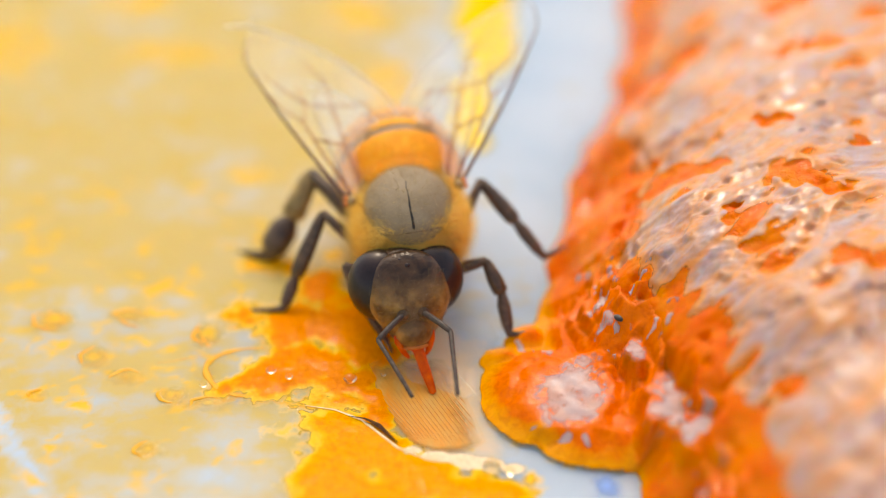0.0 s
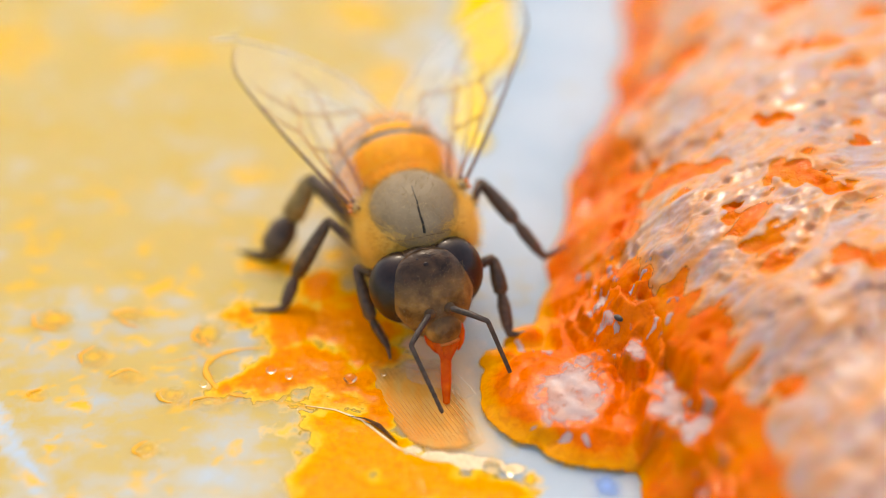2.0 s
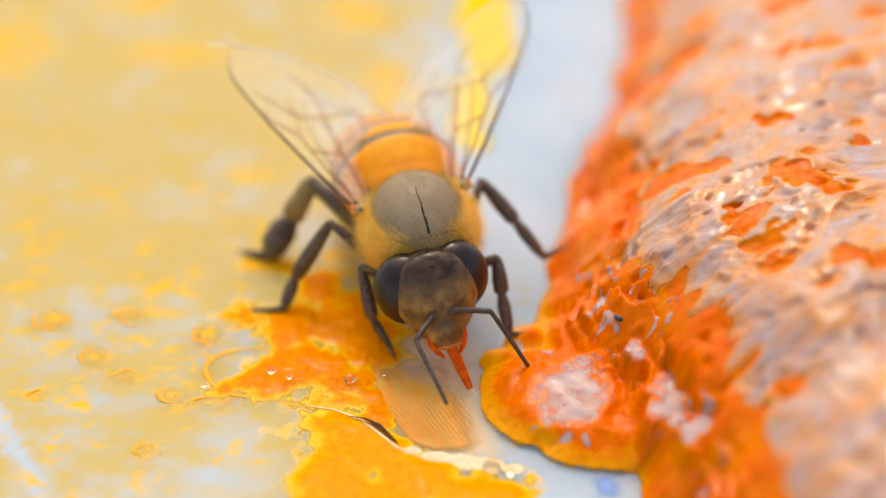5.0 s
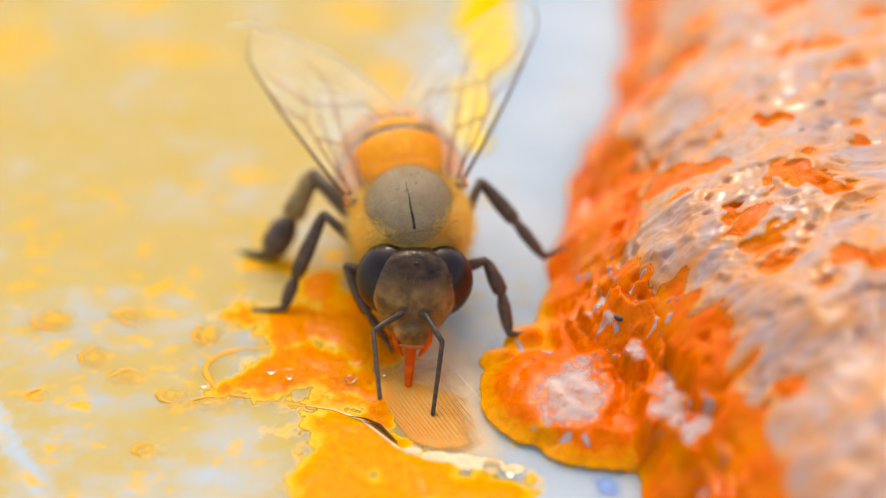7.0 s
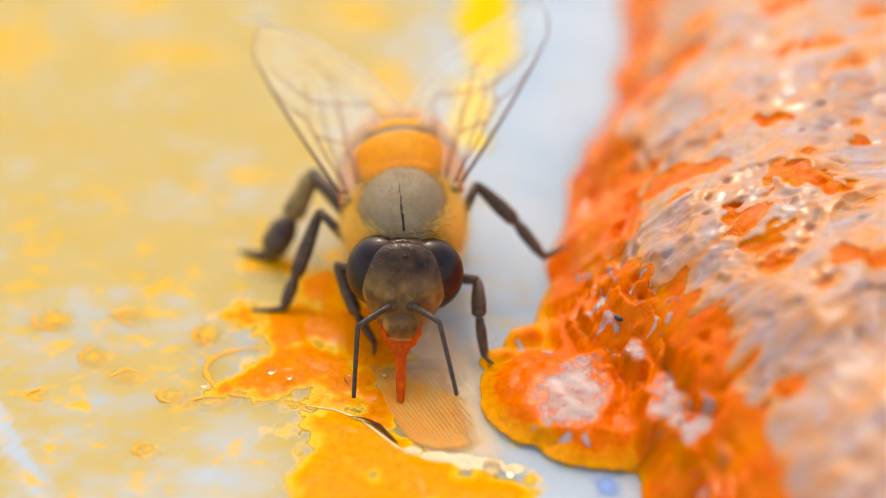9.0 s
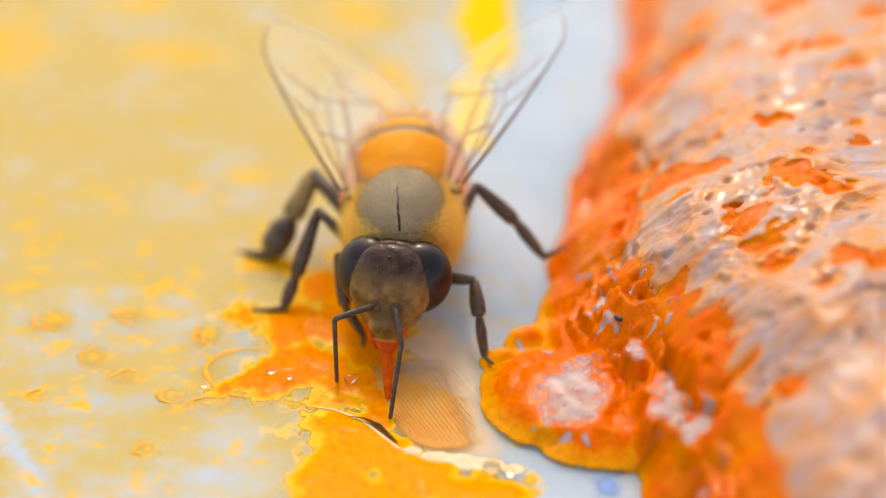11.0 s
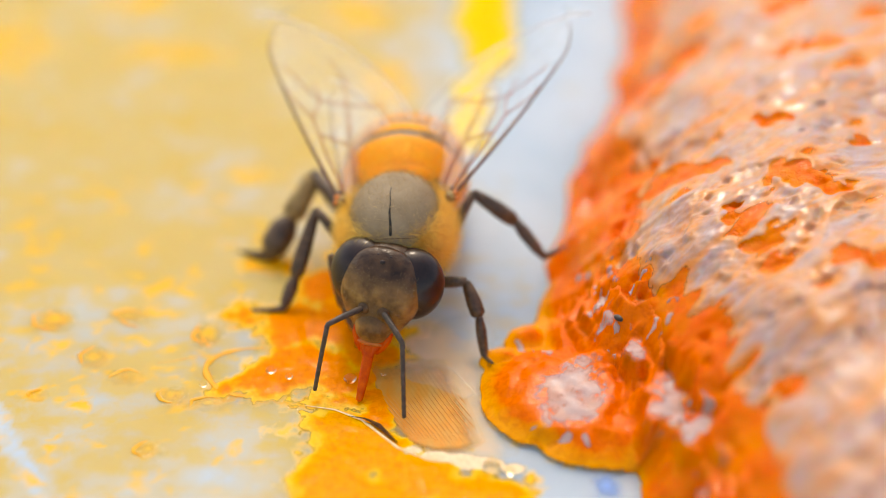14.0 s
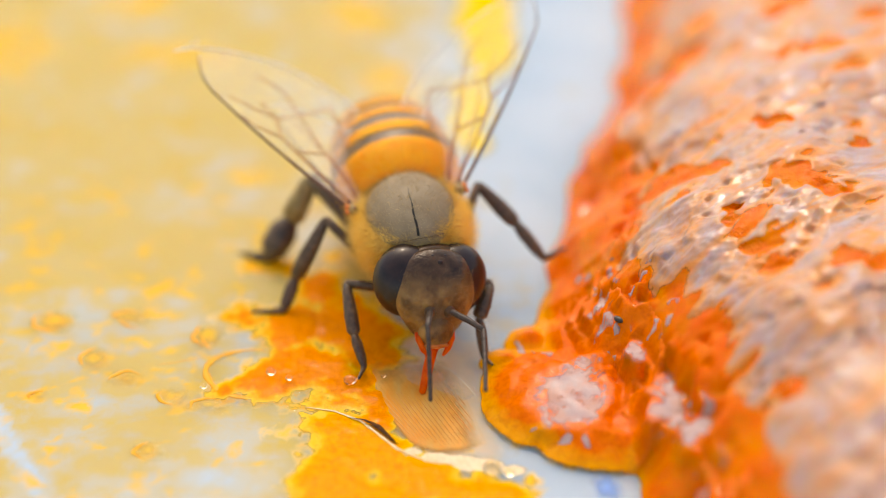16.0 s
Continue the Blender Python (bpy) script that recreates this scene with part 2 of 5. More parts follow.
M_VEIN = surface("wing_vein", [(0.3, (0.28, 0.06, 0.004)), (0.7, (0.50, 0.14, 0.010))], 0.4, 0.45)
M_COSTA = surface("dark_wing_edge", [(0.3, (0.09, 0.035, 0.02)), (0.7, (0.22, 0.09, 0.04))], 0.4, 0.4, 0.3)
M_EYE = surface("compound_eye", [(0.3, (0.012, 0.005, 0.004)), (0.7, (0.036, 0.016, 0.012))], 0.5, 0.4, 0.45, 0.10, ((0.05, 0.003),), spec=0.3)
def head_material():
    """Brown chitin, darker on the crown, tawny on the cheeks."""
    m, n, l, p = nodes_of("brown_head")
    tawny = ramp(n, l, noise_node(n, l, 0.6).outputs["Fac"], [(0.32, (0.15, 0.065, 0.016)), (0.68, (0.50, 0.26, 0.07))])
    dark = ramp(n, l, noise_node(n, l, 0.5).outputs["Fac"], [(0.3, (0.025, 0.013, 0.008)), (0.7, (0.11, 0.055, 0.026))])
    tc = n.new("ShaderNodeTexCoord")
    sep = n.new("ShaderNodeSeparateXYZ")
    l.new(tc.outputs["Object"], sep.inputs[0])
    mul = n.new("ShaderNodeMath")
    mul.operation = "MULTIPLY_ADD"
    mul.inputs[1].default_value = 0.0006
    l.new(noise_node(n, l, 0.7).outputs["Fac"], mul.inputs[0])
    l.new(sep.outputs[2], mul.inputs[2])
    rng = n.new("ShaderNodeMapRange")
    rng.inputs["From Min"].default_value, rng.inputs["From Max"].default_value = 0.0002, 0.0010
    l.new(mul.outputs[0], rng.inputs["Value"])
    col = mix_col(n, l, rng.outputs[0], tawny.outputs[0], dark.outputs[0])
    # dark patch between the feelers and the lip
    mp = n.new("ShaderNodeMapping")
    mp.inputs["Location"].default_value = (0, 0, 1.5)
    mp.inputs["Scale"].default_value = (1300, 0.0, 2100)
    l.new(tc.outputs["Object"], mp.inputs["Vector"])
    far = n.new("ShaderNodeVectorMath")
    far.operation = "LENGTH"
    l.new(mp.outputs[0], far.inputs[0])
    patch = ramp(n, l, far.outputs["Value"], [(0.35, (0.7, 0.7, 0.7)), (1.2, (0, 0, 0))])
    l.new(mix_col(n, l, patch.outputs[0], col, dark.outputs[0]), p.inputs["Base Color"])
    p.inputs["Roughness"].default_value = 0.45
    p.inputs["Specular IOR Level"].default_value = 0.12
    p.inputs["Coat Weight"].default_value = 0.5
    p.inputs["Coat Roughness"].default_value = 0.18
    l.new(bump(n, l, noise_node(n, l, 0.1, 3.0).outputs["Fac"], 0.010, 1.0, bump(n, l, noise_node(n, l, 0.45, 3.0).outputs["Fac"], 0.07)), p.inputs["Normal"])
    l.new(p.inputs["Normal"].links[0].from_socket, p.inputs["Coat Normal"])
    return m


M_HEAD = head_material()
M_CLYPEUS = surface("dark_clypeus", [(0.3, (0.05, 0.024, 0.009)), (0.7, (0.20, 0.10, 0.035))], 0.35, 0.5, 0.05, 0.2, ((0.06, 0.01),))
M_NOTUM = surface("grey_thorax_shield", [(0.3, (0.25, 0.18, 0.10)), (0.7, (0.39, 0.295, 0.185))], 0.9, 0.45, 0.0, 0.3, ((0.12, 0.006),), spec=0.25)
M_GROOVE = surface("black_groove", [(0.3, (0.012, 0.01, 0.008)), (0.7, (0.04, 0.03, 0.02))], 0.2, 0.5)
M_PLEURA = surface("tawny_thorax", [(0.3, (0.80, 0.45, 0.06)), (0.7, (0.92, 0.60, 0.14))], 0.4, 0.6, 0, 0.1, ((0.1, 0.03),), sheen=0.3)
M_FUZZ = surface("golden_fuzz", [(0.3, (0.98, 0.64, 0.10)), (0.7, (0.99, 0.80, 0.28))], 0.8, 0.6)
M_DOWN = surface("pale_brown_down", [(0.3, (0.46, 0.32, 0.15)), (0.7, (0.62, 0.46, 0.26))], 0.8, 0.6)
M_TERGITE = surface("orange_tergite", [(0.3, (0.95, 0.31, 0.006)), (0.7, (0.97, 0.46, 0.016))], 0.5, 0.5, 0.03, 0.3, ((0.12, 0.012),), spec=0.2)
M_BAND = surface("dark_band", [(0.3, (0.10, 0.05, 0.02)), (0.7, (0.24, 0.14, 0.06))], 0.4, 0.35, 0.4, 0.15)
M_LEG = surface("dark_leg", [(0.3, (0.034, 0.017, 0.008)), (0.7, (0.16, 0.085, 0.036))], 0.25, 0.42, 0.4, 0.2, ((0.07, 0.012),))
M_ANTENNA = surface("antenna", [(0.3, (0.035, 0.024, 0.018)), (0.7, (0.12, 0.082, 0.06))], 0.2, 0.5, 0.1, 0.2, ((0.06, 0.006),))
M_TONGUE = surface("red_orange_tongue", [(0.3, (0.66, 0.045, 0.001)), (0.7, (0.93, 0.15, 0.002))], 0.35, 0.35, 0.08, 0.08, ((0.1, 0.01),), spec=0.15)
M_LIP = surface("honey_wet_lip", [(0.3, (0.60, 0.12, 0.01)), (0.7, (0.78, 0.24, 0.03))], 0.3, 0.3, 0.3, 0.08)
M_BUBBLE = bubble_material()
M_COLLAR = surface("tawny_down", [(0.3, (0.66, 0.42, 0.10)), (0.7, (0.80, 0.56, 0.17))], 0.8, 0.6)
backlit(M_COLLAR, 0.4)
M_GOLD = surface("orange_golden_fuzz", [(0.3, (0.95, 0.48, 0.05)), (0.7, (0.97, 0.62, 0.12))], 0.8, 0.6)
backlit(M_GOLD, 0.5)
backlit(M_FUZZ, 0.6)
backlit(M_DOWN, 0.3)
backlit(M_PLEURA, 0.2)
M_RIMHONEY = surface("orange_rim_honey", [(0.3, (0.95, 0.36, 0.01)), (0.7, (0.95, 0.52, 0.05))], 0.4, 0.3, 0.1, 0.04, spec=0.1)
M_CREAM_GLINT = surface("cream_glint", [(0.3, (0.88, 0.66, 0.36)), (0.7, (0.90, 0.78, 0.56))], 0.4, 0.25, 0.8, 0.04, ((0.2, 0.01),))
M_BLUE = clear_rim(surface("soft_blue", [(0.3, (0.16, 0.34, 0.80)), (0.7, (0.24, 0.44, 0.84))], 0.5, 0.4, 0.0, spec=0.1), (1, 1, 1), 0.3, 0.9)
M_RIB = surface("brown_rib", [(0.3, (0.74, 0.28, 0.035)), (0.7, (0.86, 0.42, 0.10))], 0.4, 0.5)
M_TIBIA = surface("tawny_hind_leg", [(0.3, (0.22, 0.13, 0.04)), (0.7, (0.44, 0.29, 0.10))], 0.3, 0.5, 0.1, 0.3, ((0.08, 0.01),))

M_BAND_HONEY = honey_material("cream_honey", ((1.0, 0.96, 0.80), (1.0, 0.92, 0.7), (1.0, 0.88, 0.6)), ((0.94, 0.78, 0.52), (0.95, 0.76, 0.48), (0.94, 0.70, 0.36)), (0.30, 0.36), 1.0, 0.4, ((0.25, 0.02),), 0.4)
M_BAND_SOLID = surface("cream_honey_lip", [(0.3, (0.92, 0.60, 0.24)), (0.7, (0.94, 0.76, 0.48))], 0.5, 0.2, 0.2, 0.04, ((0.2, 0.02),), spec=0.3)
M_WINGRIM = surface("pale_wing_rim", [(0.3, (0.88, 0.84, 0.78)), (0.7, (0.92, 0.90, 0.88))], 0.4, 0.35, 0.3)
M_FACEDOWN = surface("face_down", [(0.3, (0.24, 0.14, 0.05)), (0.7, (0.40, 0.25, 0.11))], 0.8, 0.6)

# ---- builders (all shapes are given in millimetres) ----


def part(name, bm, material, parent=None, label="", smooth=True):
    """Links a bmesh in mm as one mesh object under a thing or a part."""
    me = bpy.data.meshes.new(name)
    bmesh.ops.scale(bm, vec=(MM, MM, MM), verts=bm.verts)
    bmesh.ops.recalc_face_normals(bm, faces=bm.faces)
    for f in bm.faces:
        f.smooth = smooth
    bm.to_mesh(me)
    bm.free()
    me.materials.append(material)
    ob = new(name, me)
    if parent:
        ob.parent = parent
    if label:
        tagged(ob, label)
    return ob


def sheet(name, verts, faces, material, parent=None, label=""):
    """Links vertices (mm) and faces as one mesh object."""
    me = bpy.data.meshes.new(name)
    me.from_pydata([(x * MM, y * MM, z * MM) for x, y, z in verts], [], faces)
    me.polygons.foreach_set("use_smooth", [True] * len(me.polygons))
    me.update()
    me.materials.append(material)
    ob = new(name, me)
    if parent:
        ob.parent = parent
    if label:
        tagged(ob, label)
    return ob


def ball(bm, centre, radii, turn=None, nu=28, nv=18, shape=None):
    """An ellipsoid; shape(x, y, z) may bend the unit ball before it is stretched."""
    geo = bmesh.ops.create_uvsphere(bm, u_segments=nu, v_segments=nv, radius=1.0)
    for v in geo["verts"]:
        p = v.co
        if shape:
            p = Vector(shape(*p))
        p = Vector((p.x * radii[0], p.y * radii[1], p.z * radii[2]))
        if turn:
            p = turn @ p
        v.co = p + Vector(centre)
    return bm


def tube(bm, pts, radii, segs=8, flat=1.0, side=(0, 0, 1)):
    """A tapering rod along pts with round ends; flat squeezes it across side."""
    pts = [Vector(p) for p in pts]
    rings = []
    for i, p in enumerate(pts):
        d = (pts[min(i + 1, len(pts) - 1)] - pts[max(i - 1, 0)]).normalized()
        s = Vector(side)
        a = d.cross(s)
        if a.length < 1e-4:
            a = d.cross(Vector((1, 0.3, 0)))
        a.normalize()
        b = a.cross(d).normalized()
        rings.append([bm.verts.new(p + (a * math.cos(k * math.tau / segs) + b * flat * math.sin(k * math.tau / segs)) * radii[i])
                      for k in range(segs)])
    for r, q in zip(rings, rings[1:]):
        for k in range(segs):
            bm.faces.new((r[k], r[(k + 1) % segs], q[(k + 1) % segs], q[k]))
    for ring, i, j in ((rings[0], 0, 1), (rings[-1], -1, -2)):
        tip = pts[i] + (pts[i] - pts[j]).normalized() * radii[i] * 0.6
        c = bm.verts.new(tip)
        for k in range(segs):
            bm.faces.new((ring[k], ring[(k + 1) % segs], c))
    return bm


def rod(pts, radii, **kw):
    return tube(bmesh.new(), pts, radii, **kw)


def hash2(ix, iy, seed):
    h = (ix * 374761393 + iy * 668265263 + seed * 974634777) & 0xFFFFFFFF
    h = ((h ^ (h >> 13)) * 1274126177) & 0xFFFFFFFF
    return ((h ^ (h >> 16)) & 0xFFFF) / 65535.0


def soft_noise(x, y, seed=0):
    """Gradient noise over arrays, about -1 to 1."""
    ix, iy = np.floor(x).astype(np.int64), np.floor(y).astype(np.int64)
    fx, fy = x - ix, y - iy
    u, v = fx * fx * fx * (fx * (fx * 6 - 15) + 10), fy * fy * fy * (fy * (fy * 6 - 15) + 10)

    def corner(dx, dy):
        a = hash2(ix + dx, iy + dy, seed) * math.tau
        return np.cos(a) * (fx - dx) + np.sin(a) * (fy - dy)
    lo = corner(0, 0) * (1 - u) + corner(1, 0) * u
    hi = corner(0, 1) * (1 - u) + corner(1, 1) * u
    return (lo * (1 - v) + hi * v) * 1.5


def layered(x, y, size, seed=0, octaves=4, gain=0.5):
    total, amp = 0, 1.0
    for o in range(octaves):
        total = total + amp * soft_noise(x / size * 2 ** o, y / size * 2 ** o, seed + o * 7)
        amp *= gain
    return total


def smooth01(v):
    v = np.clip(v, 0, 1)
    return v * v * (3 - 2 * v)


def relief(name, xs, ys, height, material, floor_z=-0.05, parent=None, label="", mask=None, mask_name="wax_skin", base=None, drop=None):
    """A sheet of heights over the plan; what lies under floor_z is left away."""
    gx, gy = np.meshgrid(xs, ys)
    z = height(gx, gy)
    nx = len(xs)
    keep = z > floor_z
    cell = keep[:-1, :-1] | keep[1:, :-1] | keep[:-1, 1:] | keep[1:, 1:]
    used = np.zeros(z.shape, bool)
    used[:-1, :-1] |= cell
    used[1:, :-1] |= cell
    used[:-1, 1:] |= cell
    used[1:, 1:] |= cell
    index = -np.ones(z.size, int)
    flat = used.ravel()
    index[flat] = np.arange(flat.sum())
    verts = np.column_stack([gx.ravel()[flat], gy.ravel()[flat], z.ravel()[flat]]).tolist()
    jj, ii = np.nonzero(cell)
    a = jj * nx + ii
    faces = np.column_stack([index[a], index[a + 1], index[a + nx + 1], index[a + nx]]).tolist()
    if base is not None or drop is not None:
        k = len(verts)
        verts += [(x, y, base if drop is None else h - drop) for x, y, h in verts]
        faces += [tuple(i + k for i in reversed(f)) for f in faces]
        flat2 = 2
    else:
        flat2 = 1
    ob = sheet(name, verts, faces, material, parent, label)
    if mask:
        layer = ob.data.attributes.new(mask_name, "FLOAT", "POINT")
        layer.data.foreach_set("value", np.tile(np.asarray(mask(gx, gy, z), float).ravel()[flat], flat2))
    return ob


# ---- the support: a pale plate ----
def tray_height(x, y):
    return 0.0 * x


def ellipses(x, y, blobs, soft=0.7):
    """1 inside any of the ellipses (x, y, rx, ry), fading out at their rims."""
    m = np.zeros(x.shape)
    for bx, by, rx, ry in blobs:
        m = np.maximum(m, smooth01((1.25 - np.sqrt(((x - bx) / rx) ** 2 + ((y - by) / ry) ** 2)) / soft))
    return m


def blob_reach(x, y, blobs, seed, ragged):
    """How far inside a ragged union of ellipses a place lies, in mm."""
    m = np.full(x.shape, -9.0)
    for bx, by, rx, ry in blobs:
        m = np.maximum(m, (1 - np.sqrt(((x - bx) / rx) ** 2 + ((y - by) / ry) ** 2)) * min(rx, ry))
    return m + ragged * layered(x, y, 1.6, seed, 4, 0.6)


# where honey lies on the plate (x, y, rx, ry)
LOBE_BLOBS = [(4.9, -3.0, 2.3, 2.5), (6.2, -4.4, 2.2, 2.0), (5.3, -0.6, 1.0, 1.7), (3.75, -2.5, 1.05, 1.7), (3.6, -1.5, 0.95, 0.75), (4.4, -0.5, 0.9, 0.9), (6.8, -2.5, 2.0, 2.5), (5.5, 1.0, 0.8, 1.6), (6.9, -5.3, 1.3, 1.2)]
ORANGE_BLOBS = [(-1.9, 0.3, 1.5, 2.1), (-2.7, -1.2, 1.8, 1.6), (-3.7, -1.9, 1.5, 0.9), (-2.6, 2.6, 0.9, 1.5), (-3.6, 3.7, 1.2, 0.6),
                (-1.0, -0.5, 1.5, 1.6), (-1.2, -2.2, 1.0, 0.9), (-0.8, -2.8, 0.7, 1.0), (-1.9, -3.2, 1.5, 0.6), (-1.3, -3.8, 0.9, 0.5),
                (-3.9, -2.3, 1.6, 0.9), (-4.0, 1.1, 1.2, 0.8), (-3.3, 0.4, 1.4, 1.6), (-0.8, -3.5, 0.9, 0.8)]
YELLOW_BLOBS = [(-1.2, -5.6, 1.9, 1.6), (0.6, -6.6, 2.3, 1.2), (-0.9, -7.6, 2.1, 1.5), (2.4, -7.4, 1.9, 0.9), (-1.9, -4.4, 1.2, 0.8), (-0.6, -5.0, 1.0, 0.7), (-1.6, -6.6, 1.5, 1.4)]
TAN_BLOBS = [(0.2, -2.6, 1.7, 2.3), (1.2, -3.2, 1.5, 2.3), (1.8, -4.7, 1.1, 1.0), (0.7, -0.9, 1.3, 1.3), (1.6, -1.6, 1.0, 1.2)]
BARE = [(-6.0, 0.3, 1.7, 0.7), (-6.9, -1.1, 1.1, 0.45), (-12.0, -4.6, 0.35, 0.9), (-11.4, -5.8, 0.35, 0.9), (-10.6, -7.1, 0.4, 0.9), (-4.8, -5.0, 1.4, 0.7),
        (-6.0, -6.6, 0.8, 0.5), (4.6, -6.7, 2.2, 0.9), (5.9, 20, 1.8, 3.5), (-11.5, 22, 3.0, 2.2)]
SPOTS = [(-5.5, 9.2, 0.8, 0.8), (-7.2, 8.0, 0.5, 0.6), (-12.2, 5.0, 0.7, 0.8), (-8.7, 4.6, 0.6, 0.6), (-11.4, 0.8, 0.7, 0.6), (-8.9, 1.0, 0.6, 0.3),
         (-6.2, 0.2, 0.4, 0.6), (-9.8, -1.1, 0.5, 0.5), (-8.6, -2.1, 0.6, 0.4), (-7.2, -2.9, 0.5, 0.3), (-7.6, -5.4, 0.5, 0.4), (-11.5, -2.9, 0.5, 0.25),
         (-9.7, -3.5, 0.4, 0.25), (-7.6, -7.0, 0.6, 0.5), (-5.8, -3.2, 0.6, 0.35), (-9.0, 17.0, 3.0, 1.2), (-15.5, 17.5, 2.2, 2.6), (-0.6, 14.5, 1.6, 3.0), (-11.0, 21.0, 2.0, 1.5), (-2.0, 20.0, 2.0, 2.0)]

speck_rng = random.Random(12)
FLECKS = [(speck_rng.uniform(-13.5, -3.8), speck_rng.uniform(-8.2, 9.0), speck_rng.uniform(0.2, 0.6), speck_rng.uniform(0.14, 0.36)) for _ in range(130)]

GROOVE = [(-12.6 + 0.22 * k, -3.6 - 0.42 * k, 0.24, 0.5) for k in range(11)]


def film_at(x, y, z):
    side = np.interp(x, [-18, -6, -2, 1, 3.0, 5], [0.62, 0.58, 0.52, 0.28, -0.08, -0.25])
    side = side - 0.14 * smooth01((4.0 - y) / 3) * smooth01((-3.0 - x) / 2) - 0.42 * ellipses(x + 0.2 * layered(x, y, 1.5, 161, 2), y, GROOVE, 0.8)
    return side + 0.14 + 0.24 * layered(x, y, 4.5, 101, 3) + 0.20 * layered(x, y * 1.4, 1.3, 105, 3) - 0.17 * ellipses(x + 0.7 * layered(x, y, 1.5, 121, 3), y + 0.5 * layered(x, y, 1.5, 131, 3), BARE, 1.0)


def spot_at(x, y, z):
    m = 0.50 * ellipses(x + 0.4 * layered(x, y, 0.9, 141, 2), y + 0.4 * layered(x, y, 0.9, 151, 2), SPOTS + FLECKS, 1.0) + 0.25 * layered(x, y * 1.3, 1.2, 111, 3)
    return m - 0.06 + np.interp(x, [-18, -2, 1.5, 3], [0.10, 0.06, 0.0, -0.6])


ex = np.concatenate([[-600, -300, -120, -60, -35, -24], np.arange(-19, 10, 0.14), np.arange(10, 24, 1.0), [35, 60, 120, 300, 600]])
ey = np.concatenate([[-600, -300, -120, -60, -35, -16], np.arange(-10, 25, 0.14), [26, 30, 40, 60, 120, 300, 600]])
plate = relief("ground", ex, ey, tray_height, M_PLATE, -1, mask=film_at, mask_name="honey_film", base=-5.0)
gx, gy = np.meshgrid(ex, ey)
plate.data.attributes.new("honey_spot", "FLOAT", "POINT").data.foreach_set("value", np.tile(spot_at(gx, gy, 0).ravel(), 2))
spill = np.maximum(blob_reach(gx, gy, ORANGE_BLOBS, 11, 0.6) + 0.15, blob_reach(gx, gy, YELLOW_BLOBS, 23, 0.6) + 0.15)
spill = np.maximum(spill, blob_reach(gx, gy, LOBE_BLOBS, 5, 0.1) - 0.05)
plate.data.attributes.new("honey_spill", "FLOAT", "POINT").data.foreach_set("value", np.tile(np.clip(0.15 + 0.55 * spill, -0.5, 1).ravel(), 2))
plate.data.attributes.new("honey_tan", "FLOAT", "POINT").data.foreach_set("value", np.tile(np.clip(0.42 + 0.6 * blob_reach(gx, gy, TAN_BLOBS, 41, 0.4), -0.5, 1).ravel(), 2))
tagged(plate, "pale glazed plate smeared with a thin yellow film of honey", "plate", kind="structure")

# ---- the broken honeycomb ----
COMB_Y = [-40, -20, -10, -7.5, -6, -4, -1.3, 1, 5, 10.7, 13.7, 17.6, 21, 40, 80]
COMB_X = [14, 10, 8.0, 7.5, 7.0, 6.4, 5.2, 4.7, 5.5, 6.7, 7.9, 8.5, 8.8, 11, 16]

LEDGES = [(8.2, -5.3, 0.8, 1.3), (7.5, -3.1, 0.45, 0.6), (6.5, -0.6, 0.3, 0.45), (9.0, -7.0, 0.6, 0.8)]


def comb_depth(x, y):
    d = x - np.interp(y, COMB_Y, COMB_X) + 0.50 * layered(x, y, 3.2, 3, 2) + 0.05 * layered(x, y, 0.8, 8, 2)
    return np.maximum(d, 0)


def drawn_out(x, y):
    """The plan turned so that the first axis runs along the streaks of the wax."""
    c, q = math.cos(radians(36)), math.sin(radians(36))
    return x * c + y * q, y * c - x * q


def comb_fold(x, y):
    """Wrinkles of the wax skin, running across the slab: 1 on a crest, 0 in a tear."""
    u, v = drawn_out(x, y)
    wx = u * 0.38 + 0.7 * layered(x, y, 4.0, 61, 2)
    wy = v + 0.7 * layered(x, y, 4.0, 67, 2)
    return 1 - np.abs(layered(wx, wy, 1.9, 21, 3, 0.45)) * 1.35


# holes torn in the skin (x, y, rx, ry)
TEARS = [(9.0, 3.2, 0.9, 0.7), (10.0, 2.9, 0.9, 0.6), (12.4, 1.2, 1.1, 0.5), (13.7, 0.8, 0.9, 0.4), (10.6, 0.2, 0.5, 0.3), (9.8, 11.2, 0.9, 1.4), (11.3, -1.2, 0.6, 0.4),
         (8.6, 15.0, 0.9, 2.0), (15.0, 3.2, 0.8, 0.3), (12.2, 4.6, 0.7, 0.4), (12.6, -6.2, 0.5, 0.5), (11.6, -7.4, 0.9, 0.5), (13.6, -3.0, 0.6, 0.3)]


